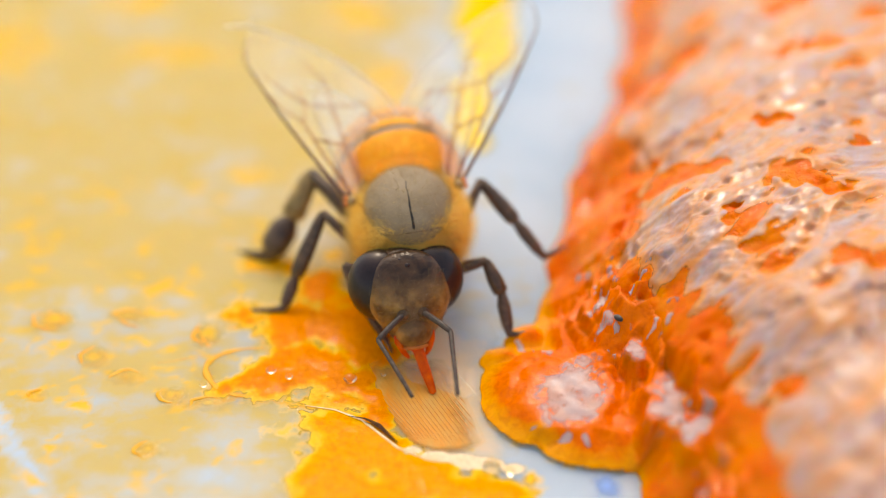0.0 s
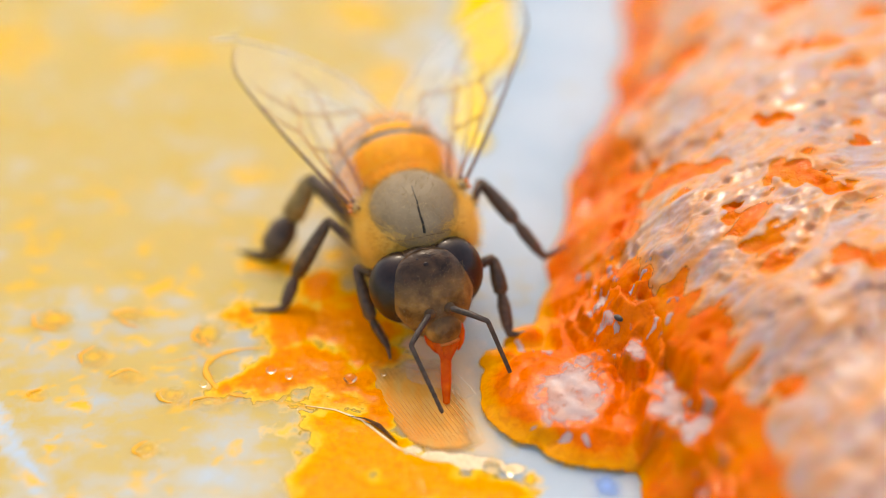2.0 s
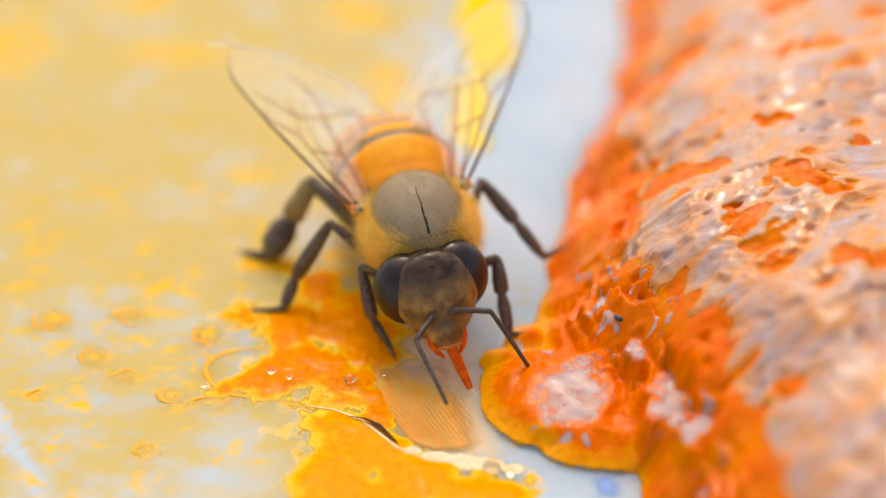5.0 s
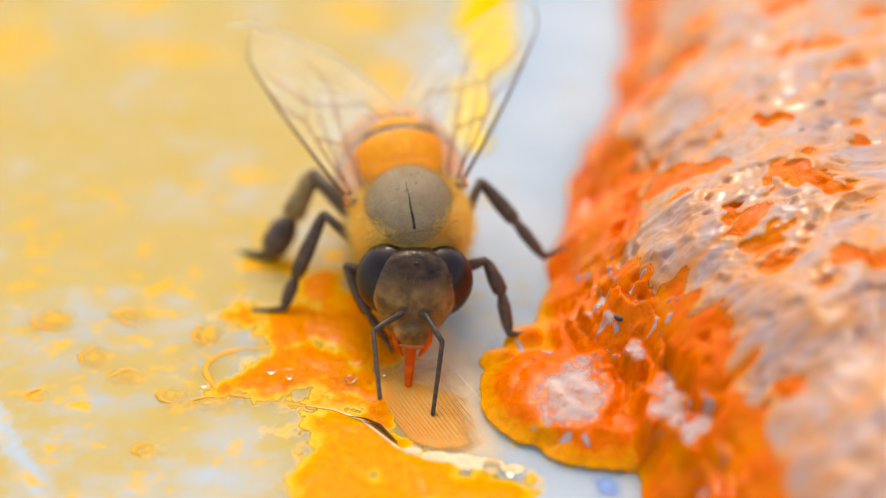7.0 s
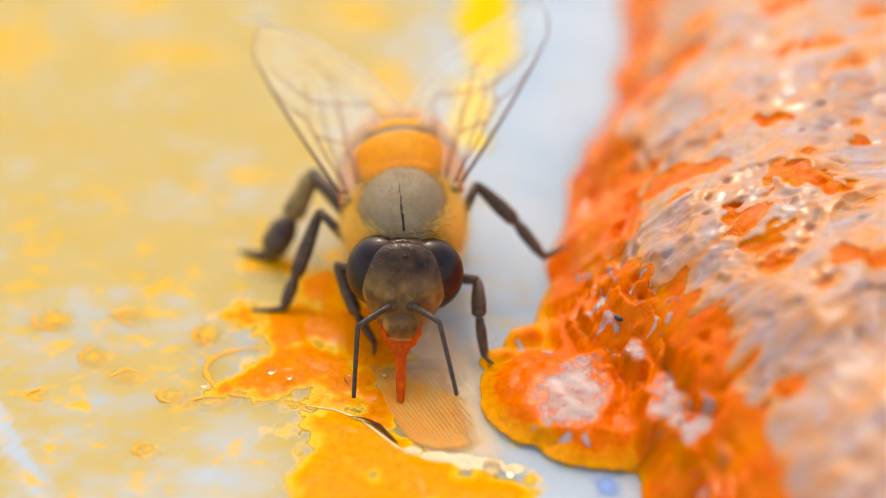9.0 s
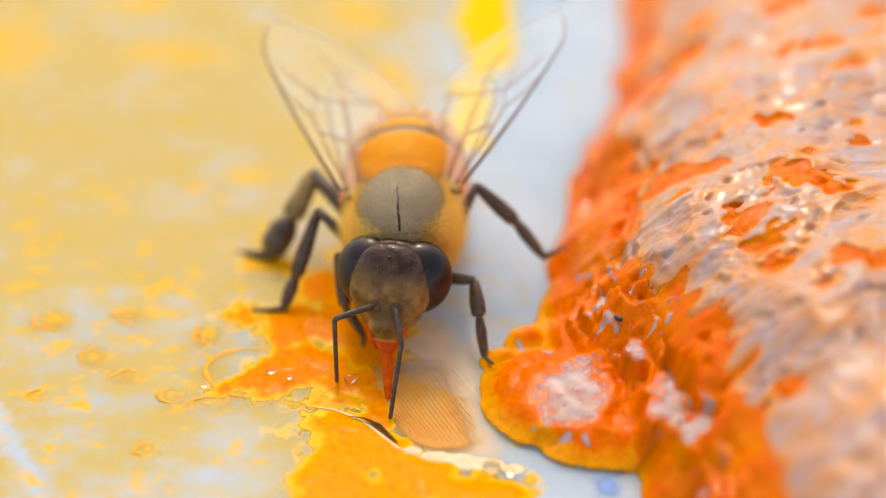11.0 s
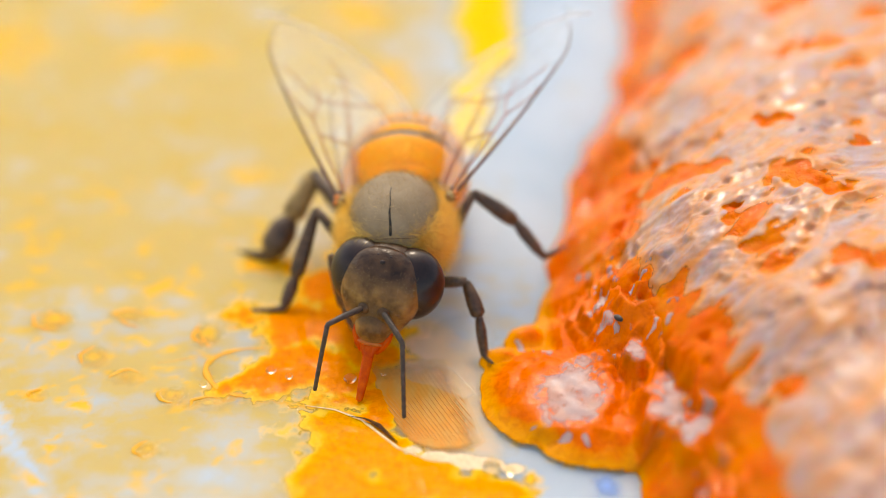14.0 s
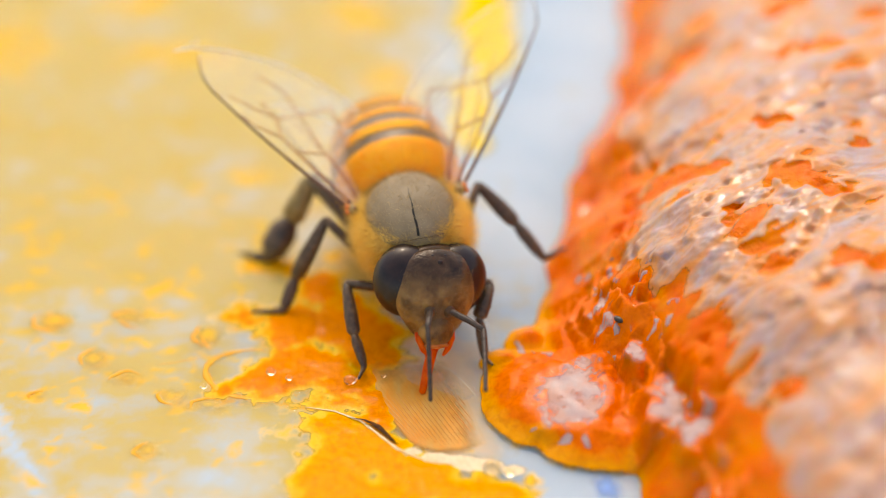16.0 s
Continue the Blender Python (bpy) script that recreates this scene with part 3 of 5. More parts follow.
def comb_height(x, y):
    d = comb_depth(x, y)
    h = 5.7 * (1 - np.exp(-(d / 3.0) ** 1.25))
    grow = smooth01(d / 4.0)
    h = h + grow * (0.10 * (comb_fold(x, y) - 0.7) + 0.32 * layered(x, y, 5.5, 31, 2) + 0.014 * (1 - 2 * np.abs(layered(drawn_out(x, y)[0] * 0.33, drawn_out(x, y)[1], 0.55, 25, 2))))
    h = h - 0.10 * grow * ellipses(x + 0.5 * layered(x, y, 1.3, 171, 3), y + 0.5 * layered(x, y, 1.3, 177, 3), TEARS, 0.8)
    h = h + smooth01(d / 0.8) * (1 - 0.6 * grow) * (0.10 * layered(x, y, 0.9, 41, 3) + 0.05 * layered(x, y, 0.33, 51, 2))
    patch = smooth01(1.8 * layered(x, y, 1.7, 191, 2) + 0.35) * smooth01(d / 0.6) * (1 - 0.7 * smooth01((d - 2.0) / 2.0))
    # the torn wall steps down in small wet treads
    tip = 0.155 * y + 0.10 * x
    q = (h + 0.30 * layered(x, y, 0.7, 193, 3) - tip) / 0.55
    f = q - np.floor(q)
    treads = (np.floor(q) + smooth01((f - 0.55) / 0.45)) * 0.55 + tip + 0.012 * layered(x, y, 0.3, 197, 2)
    h = h * (1 - patch) + patch * treads
    # ledges where honey has pooled level on the torn side
    for lx, ly, rx, ry in LEDGES:
        lz = 5.7 * (1 - math.exp(-((lx - np.interp(ly, COMB_Y, COMB_X)) / 3.0) ** 1.25))
        wx, wy = x + 0.35 * layered(x, y, 1.1, 211, 3), y + 0.35 * layered(x, y, 1.1, 221, 3)
        w = smooth01((1.1 - np.sqrt(((wx - lx) / rx) ** 2 + ((wy - ly) / ry) ** 2)) / 0.35)
        h = h * (1 - w) + w * (lz + 0.155 * (y - ly) + 0.10 * (x - lx) + 0.02 * layered(x, y, 0.5, 231, 2))
    return np.where(d <= 0, -0.3, h)


def comb_skin(x, y):
    """Above 0 the pale wax skin still covers the comb."""
    d = comb_depth(x, y)
    top = smooth01((d - 1.5 - 1.1 * smooth01((0.5 - y) / 4) + 0.9 * smooth01((y - 5) / 5)) / 1.9)
    wx, wy = x + 0.5 * layered(x, y, 1.3, 171, 3), y + 0.5 * layered(x, y, 1.3, 177, 3)
    m = 0.55 * comb_fold(x, y) - 0.85 + 1.0 * top - 1.0 * ellipses(wx, wy, TEARS, 0.7)
    m = m + 0.42 * layered(x, y, 2.0, 77, 4) + 0.35 * layered(drawn_out(x, y)[0] * 0.35, drawn_out(x, y)[1], 0.7, 87, 3)
    # the skin is whole again at the near end
    m = m + 0.8 * smooth01((-3.5 - y) / 3) * smooth01((d - 2.3) / 1.0)
    return np.where(top < 0.08, -1, m)


def skin_height(x, y):
    m = comb_skin(x, y)
    return np.where(comb_depth(x, y) < 0.25, -9, comb_height(x, y) + 0.012 + np.clip(m, 0, 0.3) * 0.06)


xs = np.concatenate([np.arange(2.5, 9.5, 0.048), np.arange(9.5, 14.5, 0.065), np.arange(14.5, 24, 0.22), np.arange(24, 60, 3.0)])
ys = np.concatenate([np.arange(-40, -12, 2.0), np.arange(-12, -8, 0.1), np.arange(-8, 4, 0.048), np.arange(4, 7, 0.065), np.arange(7, 24, 0.16), np.arange(24, 80, 3.0)])
comb = relief("honeycomb", xs, ys, comb_height, M_COMB, base=-0.35)
tagged(comb, "broken slab of wet orange honeycomb under torn pale wax", "honeycomb")
relief("wax_skin", xs, ys, skin_height, M_WAX, -1, comb, "torn, wrinkled pale wax skin", lambda x, y, z: np.clip(0.25 + 0.9 * comb_skin(x, y), 0, 1), "honey_depth", drop=1.2)


# places on the wet wall whose glints are put in as pale flecks
WALL_GLINTS = [(6.6, -0.2, 0.5, 1.2), (6.9, -2.4, 0.45, 0.9), (7.7, -1.0, 0.6, 0.6), (6.3, 1.4, 0.35, 0.7), (8.3, -2.6, 0.5, 0.5), (8.8, -6.2, 0.7, 1.0), (9.1, -8.2, 0.5, 0.6)]


def comb_shine(spot, broken):
    """Sky reflection painted pale on a ledge, or many glint flecks on wet treads."""
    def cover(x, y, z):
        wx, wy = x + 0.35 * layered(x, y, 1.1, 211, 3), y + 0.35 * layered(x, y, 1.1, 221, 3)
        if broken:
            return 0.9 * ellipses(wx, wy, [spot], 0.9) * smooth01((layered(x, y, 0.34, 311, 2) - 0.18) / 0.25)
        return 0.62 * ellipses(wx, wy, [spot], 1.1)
    cx, cy, rx, ry = spot
    ob = relief("painted_glint" if broken else "painted_shine", np.arange(cx - 1.6 * rx - 0.5, cx + 1.6 * rx + 0.5, 0.048), np.arange(cy - 1.6 * ry - 0.5, cy + 1.6 * ry + 0.5, 0.048),
                lambda x, y: np.where(cover(x, y, 0) > 0, comb_height(x, y) + 0.06, -9), M_PALE_SHINE, -1, comb,
                "pale ragged patch painted as reflections on the torn side", cover, "honey_depth")
    if broken:
        tagged(ob, kind="stuff")


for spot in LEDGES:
    comb_shine(spot, False)
for spot in WALL_GLINTS:
    comb_shine(spot, True)


# ---- honey on the plate ----
def pool(name, blobs, thick, material, label, seed, step=0.07, ragged=0.35, lumps=0.3, group="honey pools", level=None):
    """A pool of honey whose outline is a ragged union of ellipses (x, y, rx, ry)."""
    x0 = min(b[0] - b[2] for b in blobs) - 0.6
    x1 = max(b[0] + b[2] for b in blobs) + 0.6
    y0 = min(b[1] - b[3] for b in blobs) - 0.6
    y1 = max(b[1] + b[3] for b in blobs) + 0.6

    def reach(x, y):
        m = blob_reach(x, y, blobs, seed, ragged)
        if level:
            # it stops part of the way up the comb
            m = np.minimum(m, 1.15 - 0.5 * (comb_depth(x, y) + 0.5 * layered(x, y, 1.2, seed + 9, 3)))
        return m

    def height(x, y):
        m = reach(x, y)
        rise = 1 - (1 - np.clip(m / 1.9, 0, 1)) ** 1.6 if thick > 0.4 else np.clip(m / 1.1, 0, 1) ** 0.9
        z = thick * rise * (1 + lumps * layered(x, y, 1.1, seed + 90, 3)) + 0.06 * lumps * layered(x, y, 0.35, seed + 70, 2) * rise
        if level:
            # a stretch where the honey lies level, tipped a little
            lx, ly, rx, ry, lz = level
            w = smooth01((1.25 - np.sqrt(((x + 0.25 * layered(x, y, 1.0, seed + 3, 2) - lx) / rx) ** 2 + ((y + 0.3 * layered(x, y, 1.0, seed + 5, 2) - ly) / ry) ** 2)) / 0.4)
            z = z * (1 - w) + w * (lz + 0.155 * (y - ly) + 0.10 * (x - lx) + 0.012 * layered(x, y, 0.7, seed + 8, 2))
            # the honey runs up the foot of the comb without a seam
            c = comb_height(x, y) + 0.04
            k = np.clip(0.5 + 0.5 * (c - z) / 0.9, 0, 1)
            z = z * (1 - k) + c * k + 0.9 * k * (1 - k)
        return np.where(m <= 0, np.maximum(thick * m / 1.1 - 0.001, -0.03) if thick < 0.4 else -0.06, z)

    def depth(x, y, z):
        full = np.clip(blob_reach(x, y, blobs, seed, ragged) / (1.1 if thick > 0.4 else 0.8), 0, 1)
        return np.maximum(full, smooth01((x - np.interp(y, COMB_Y, COMB_X) + 0.3) / 1.2)) if level else full
    ob = relief(name, np.arange(x0, x1, step), np.arange(y0, y1, step), height, material, -0.006 if thick < 0.4 else -0.055, mask=depth, mask_name="honey_depth", base=-0.08 if thick > 0.4 else None)
    if level:
        lx, ly, rx, ry, lz = level

        # sky reflection and small glints painted pale on the level honey
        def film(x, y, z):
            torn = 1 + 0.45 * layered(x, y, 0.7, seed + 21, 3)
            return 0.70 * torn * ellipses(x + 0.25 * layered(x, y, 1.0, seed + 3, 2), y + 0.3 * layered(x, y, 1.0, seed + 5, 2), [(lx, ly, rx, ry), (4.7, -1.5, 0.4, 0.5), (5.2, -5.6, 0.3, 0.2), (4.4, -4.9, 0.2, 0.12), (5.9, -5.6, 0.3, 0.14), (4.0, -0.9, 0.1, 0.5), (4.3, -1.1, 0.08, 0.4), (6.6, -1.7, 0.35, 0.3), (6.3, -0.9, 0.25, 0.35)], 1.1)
        relief("painted_shine", np.arange(lx - 2.4, lx + 2.2, step), np.arange(ly - 2.6, ly + 3.4, step), lambda x, y: np.where(film(x, y, 0) > 0, height(x, y) + 0.012, -9), M_PALE_SHINE, -1,
                           ob, "pale ragged patch painted as sky reflection on the honey", film, "honey_depth")
    return tagged(ob, label, "honey", group)


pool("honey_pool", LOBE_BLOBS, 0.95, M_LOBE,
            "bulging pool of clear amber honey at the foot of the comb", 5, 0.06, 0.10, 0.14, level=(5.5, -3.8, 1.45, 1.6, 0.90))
pool("honey_pool", ORANGE_BLOBS, 0.07, M_ORANGE,
     "shallow orange honey spill under the bee", 11, 0.06, 0.6)
pool("honey_pool", YELLOW_BLOBS, 0.07, M_YELLOW,
     "bright yellow-orange honey smear before the shaving", 23, 0.06, 0.6)
pool("honey_pool", [(3.2, 19.5, 1.3, 5.0), (2.6, 13.0, 0.9, 3.0), (3.6, 25.0, 1.5, 3.0)], 0.10, M_STREAK, "long streak of yellow honey behind the bee", 31, 0.16)

# ---- drops and bubbles ----


for k, (x, y, rx, ry) in enumerate([(-9.8, -1.1, 0.45, 0.5), (-11.4, 0.8, 0.7, 0.5), (-8.95, 1.0, 0.55, 0.3), (-6.2, 0.1, 0.5, 0.6), (-7.5, -5.4, 0.5, 0.4),
                                    (-8.6, -2.1, 0.55, 0.4), (-7.1, -2.9, 0.45, 0.35), (-11.3, -2.9, 0.35, 0.25), (-5.9, -3.3, 0.6, 0.3)]):
    drop = pool("honey_drop", [(x, y, rx * 1.3, ry * 1.3)], 0.09, M_DROP, "small flat yellow drop of honey on the plate", 200 + k, 0.045, 0.14, 0.15, "drops on the plate")
    tagged(drop, category="honey drop")
    a0 = 1.6 + 0.9 * math.sin(k * 2.3)
    arc = [(x + rx * (0.95 + 0.08 * math.sin(5 * a + k)) * math.cos(a), y + ry * (0.95 + 0.08 * math.cos(4 * a)) * math.sin(a), 0.012) for a in np.linspace(a0, a0 + 2.4, 16)]
    part("rim", rod(arc, [0.008 + 0.06 * math.sin(math.pi * (i + 0.5) / 16) for i in range(16)], segs=8, flat=0.3), M_RIMHONEY, drop, "thicker amber rim of the drop")


def bubble(x, y, z, r):
    bm = bmesh.new()
    ball(bm, (0, 0, 0), (r, r, r * 0.7), nu=18, nv=12)
    ob = part("air_bubble", bm, M_BUBBLE)
    ob.location = (x * MM, y * MM, z * MM)
    return tagged(ob, "tiny clear air bubble trapped in the honey", "bubble", "bubbles in the honey")


rng = random.Random(4)
for x, y, r in [(-1.46, -2.3, 0.2), (3.0, -6.3, 0.28), (3.5, -6.5, 0.18), (-6.1, -2.6, 0.12),
                (-4.0, -1.9, 0.16), (-3.4, -2.2, 0.12), (5.9, -3.1, 0.15), (4.2, -3.4, 0.12), (-0.4, -2.1, 0.08)]:
    bubble(x, y, 0.18, r)

# a thin ring where a large bubble has burst
bm = bmesh.new()
ring = [(1.45 * math.cos(a) * (1 + 0.06 * math.sin(3 * a)), 1.15 * math.sin(a), 0.010) for a in np.linspace(1.3, 5.4, 48)]
tube(bm, ring, [0.02 + 0.085 * math.sin(i / 47 * math.pi) * (1 + 0.3 * math.sin(i * 0.9)) for i in range(48)], segs=8, flat=0.2)
burst = part("honey_ring", bm, M_RIMHONEY)
burst.location = (-4.65 * MM, -1.80 * MM, 0.0)
tagged(burst, "thin raised ring of honey where a bubble burst", "honey")

# ---- the ribbed shaving in the honey ----
bm = bmesh.new()
NU, NV = 120, 24
grid = []
for i in range(NU + 1):
    u = i / NU
    row = []
    for j in range(NV + 1):
        v = j / NV
        # a fan: short at the far end, its ribs running toward the camera
        x0, x1 = -1.15 + 1.6 * v ** 1.3, 1.7 + 1.15 * v
        y = -1.2 - 4.4 * v + 0.55 * (2 * u - 1) ** 2 * v - 0.7 * (1 - u) * v * (1 - v)
        slant = u - 0.30 * (v - 0.5)
        e = min(1.0, 5 * u, 5 * (1 - u), 4 * (1 - v))
        z = 0.008 + e * (0.04 + 0.06 * math.sin(math.pi * u) ** 0.7 * (0.3 + 0.7 * v) * (1 - 0.85 * v) + 0.005 * math.sin(slant * 19 * math.tau) * (1 - 0.5 * v))
        row.append(bm.verts.new((x0 + (x1 - x0) * u, y, z)))
    grid.append(row)
for i in range(NU):
    for j in range(NV):
        bm.faces.new((grid[i][j], grid[i + 1][j], grid[i + 1][j + 1], grid[i][j + 1]))
shaving = part("shaving", bm, M_SHAVING)
fade = [min(1.0, 0.1 + 2.4 * (j / NV), 8 * i / NU, 2.6 * (1 - i / NU), 8 * (1 - j / NV)) for i in range(NU + 1) for j in range(NV + 1)]
shaving.data.attributes.new("honey_depth", "FLOAT", "POINT").data.foreach_set("value", fade)
tagged(shaving, "thin ribbed tan shaving stuck in the honey", "shaving")
for k in range(2):
    bm = rod([(-1.45 + 0.5 * k, -3.98 - 0.28 * k, 0.10), (-0.95 + 0.3 * k, -4.12 - 0.28 * k, 0.13), (-0.5 + 0.1 * k, -4.42 - 0.20 * k, 0.13), (0.12 - 0.08 * k, -5.2 + 0.02 * k, 0.10)],
             [0.008, 0.035 - 0.015 * k, 0.08 - 0.035 * k, 0.01], segs=6, flat=0.4)
    part("splinter", bm, M_DARKFIBRE, shaving, "dark brown splintered edge")
rib_rng = random.Random(3)
for k in range(-2, 18):
    line = []
    first, last = rib_rng.randrange(8, 11), rib_rng.randrange(21, 25)
    for j in range(first, last):
        v = j / NV
        u = (k + 1.0) / 19 + 0.30 * (v - 0.5)
        if not 0.03 < u < 0.96:
            continue
        x0, x1 = -1.15 + 1.6 * v ** 1.3, 1.7 + 1.15 * v
        y = -1.2 - 4.4 * v + 0.55 * (2 * u - 1) ** 2 * v - 0.7 * (1 - u) * v * (1 - v)
        e = min(1.0, 5 * u, 5 * (1 - u), 4 * (1 - v))
        z = 0.012 + e * (0.04 + 0.06 * math.sin(math.pi * u) ** 0.7 * (0.3 + 0.7 * v) * (1 - 0.85 * v))
        line.append((x0 + (x1 - x0) * u, y, z))
    if len(line) > 3:
        part("rib", rod(line, [0.002 + rib_rng.uniform(0.010, 0.022) * math.sin(math.pi * (j + 0.5) / len(line)) for j in range(len(line))], segs=5), M_RIB, shaving)


def strand(points, thick, material, label):
    """A thread lying on the plate: honey, and once a painted glint."""
    pts = []
    for p, q in zip(points, points[1:]):
        pts += [Vector(p).lerp(Vector(q), k / 5) for k in range(5)]
    pts.append(Vector(points[-1]))
    n = len(pts)
    bm = rod(pts, [thick * (0.25 + 0.75 * math.sin(math.pi * (i + 0.5) / n) * (1 + 0.3 * math.sin(i * 1.7))) for i in range(n)], segs=8, flat=0.4)
    return tagged(part("honey_strand", bm, material), label, "honey", "strands of honey")


strand([(-2.9, -3.40, 0.02), (-2.47, -3.5, 0.02), (-1.4, -3.76, 0.02), (-0.6, -3.95, 0.02)], 0.022, M_RIMHONEY, "cream-coloured shining edge of honey beside the shaving")
strand([(-2.83, -3.42, 0.03), (-1.9, -3.62, 0.04), (-1.05, -4.1, 0.06), (-0.45, -4.75, 0.06), (0.1, -5.36, 0.06), (0.9, -5.82, 0.05), (1.9, -6.05, 0.04)], 0.05, M_BAND_SOLID, "cream-coloured curved lip of honey round the shaving")
pool("honey_smear", [(-0.1, -5.2, 0.45, 0.36), (0.4, -5.5, 0.6, 0.4), (1.2, -5.8, 0.8, 0.42), (2.0, -5.95, 0.8, 0.42), (2.8, -6.05, 0.7, 0.36), (3.6, -6.25, 0.5, 0.3)], 0.10, M_BAND_HONEY,
     "cream-coloured shining smear of honey before the shaving", 77, 0.04, 0.06, 0.3)
# white glint of the wet film, drawn as a thin cream ridge
strand([(1.06, -1.4, 0.2), (1.79, -1.89, 0.2), (2.32, -2.63, 0.15), (2.64, -3.16, 0.1)], 0.022, M_CREAM_GLINT, "thin pale ridge standing in for a glint on the clear honey film")
strand([(-6.59, 0.35, 0.02), (-6.31, -0.28, 0.02), (-6.06, -0.62, 0.02)], 0.05, M_RIMHONEY, "small curled orange wisp of honey")
strand([(-9.44, 1.16, 0.02), (-8.9, 0.52, 0.02), (-8.51, 0.43, 0.02)], 0.05, M_RIMHONEY, "small curled orange wisp of honey")
strand([(-11.6, 1.3, 0.02), (-11.3, 0.8, 0.02), (-10.9, 0.55, 0.02)], 0.05, M_RIMHONEY, "small curled orange wisp of honey")
strand([(-7.67, -1.4, 0.03), (-6.78, -1.18, 0.03), (-5.53, -0.9, 0.03)], 0.012, M_RIMHONEY, "hair-thin thread of honey")

pool("honey_film", [(1.5, -1.6, 1.6, 1.5), (2.2, -0.2, 1.1, 1.2)], 0.22, M_FILM, "clear wet film of honey round the shaving", 61, 0.06, 0.2, 0.3)

bm = bmesh.new()
ball(bm, (0, 0, 0), (0.19, 0.12, 0.09), turn=Euler((0, 0, -0.6)).to_matrix(), nu=14, nv=10)
speck = part("speck", bm, M_SPECK)
SPECK = (7.03, -1.84)
speck.location = (SPECK[0] * MM, SPECK[1] * MM, float(comb_height(np.array([SPECK[0]]), np.array([SPECK[1]]))[0]) * MM)
tagged(speck, "tiny black speck stuck on the wet comb", "speck")

pool("blue_patch", [(6.45, -7.0, 0.5, 0.75)], 0.012, M_BLUE, "small thin blue patch on the plate beside the comb", 301, 0.05, 0.15, 0.1, "glaze")

# ---- the honeybee ----
bee = new("honeybee")
bee.empty_display_size = 0.002
tagged(bee, "live golden-brown honeybee with clear wings, drinking from the honey", "bee")


def fuzz(name, roots, length, width, material, parent, seed, label="", droop=0.5):
    """Many fine hairs, each a thin three-cornered blade: roots are (place, direction)."""
    r = random.Random(seed)
    verts, faces = [], []
    for p, nrm in roots:
        d = Vector(nrm) + Vector((r.gauss(0, droop), r.gauss(0, droop), r.gauss(0, droop)))
        d.normalize()
        s = d.cross(Vector((r.uniform(-1, 1), r.uniform(-1, 1), r.uniform(-1, 1)))).normalized()
        w = s * width
        ln = length * r.uniform(0.55, 1.2)
        bend = Vector((r.gauss(0, 0.12), r.gauss(0, 0.12), r.gauss(0, 0.12) - 0.05)) * ln
        p = Vector(p)
        i = len(verts)
        verts += [p - w, p + w, p + d * ln * 0.55 + w * 0.7, p + d * ln * 0.55 - w * 0.7, p + d * ln + bend]
        faces += [(i, i + 1, i + 2, i + 3), (i + 3, i + 2, i + 4)]
    ob = sheet(name, [tuple(v) for v in verts], faces, material, parent, label)
    return tagged(ob, kind="stuff")


def on_ball(r, centre, radii, test, count):
    out = []
    while len(out) < count:
        v = Vector((r.gauss(0, 1), r.gauss(0, 1), r.gauss(0, 1))).normalized()
        if test(v):
            out.append(((centre[0] + v.x * radii[0], centre[1] + v.y * radii[1], centre[2] + v.z * radii[2]),
                        Vector((v.x / radii[0], v.y / radii[1], v.z / radii[2])).normalized()))
    return out


# thorax
THO = (1.78, 1.98, 1.58)
bm = ball(bmesh.new(), (0, 0, 0), THO, nu=40, nv=26)
thorax = part("thorax", bm, M_PLEURA, bee, "tawny thorax thick with golden hair")
NOT_C, NOT_R = (0, 0.02, 0.33), (1.57, 1.88, 1.53)
bm = ball(bmesh.new(), NOT_C, NOT_R, nu=48, nv=30)
part("scutum", bm, M_NOTUM, thorax, "bald grey-brown shield on the back")
groove = []
for k in range(18):
    y = -1.62 + k * 0.09
    g = max(0.0, 1 - ((y - NOT_C[1]) / NOT_R[1]) ** 2)
    groove.append((0.012 * math.sin(k * 0.8), y, NOT_C[2] + NOT_R[2] * math.sqrt(g) + 0.004))
bm = rod(groove, [0.045 - 0.002 * k if k < 9 else 0.022 - 0.001 * (k - 9) for k in range(18)],
         segs=6, flat=0.3)
part("groove", bm, M_GROOVE, thorax, "dark groove down the middle")
crease = []
for k in range(25):
    a = radians(-62 + k * 124 / 24)
    y, x = NOT_C[1] - 0.93 * NOT_R[1] * math.cos(a) ** 0.5 * 0.97, NOT_R[0] * 0.80 * math.sin(a)
    g = max(0.0, 1 - ((y - NOT_C[1]) / NOT_R[1]) ** 2 - (x / NOT_R[0]) ** 2)
    crease.append((x, y, NOT_C[2] + NOT_R[2] * math.sqrt(g) + 0.004))
part("suture", rod(crease, [0.006 + 0.016 * math.sin(math.pi * (k + 0.5) / 25) * (1 + 0.4 * math.sin(k * 1.9)) for k in range(25)], segs=6, flat=0.5), M_BAND, thorax, "dark crease before the shield")
bm = ball(bmesh.new(), (0, 1.72, 0.86), (1.2, 0.6, 0.55), nu=28, nv=16)
part("scutellum", bm, M_TERGITE, thorax, "orange hind plate of the thorax")
r0 = random.Random(7)
fuzz("tuft", on_ball(r0, (0, 1.72, 0.86), (1.2, 0.6, 0.55), lambda v: v.z > -0.3, 2600), 0.24, 0.005, M_FUZZ, thorax, 6, "golden hair on the hind plate", 0.5)
roots = on_ball(r0, (0, 0, 0), THO, lambda v: (v.z < 0.62 and v.y > -0.75) or v.y > 0.6, 16000)
fuzz("fuzz", roots, 0.52, 0.0045, M_FUZZ, thorax, 1, "golden hair", 0.45)
roots = on_ball(r0, (0, -0.1, 0.05), (1.74, 1.86, 1.5), lambda v: v.y < -0.55 and -0.3 < v.z < 0.50, 5200)
fuzz("collar", roots, 0.17, 0.004, M_COLLAR, thorax, 2, "pale golden collar of hair", 0.5)
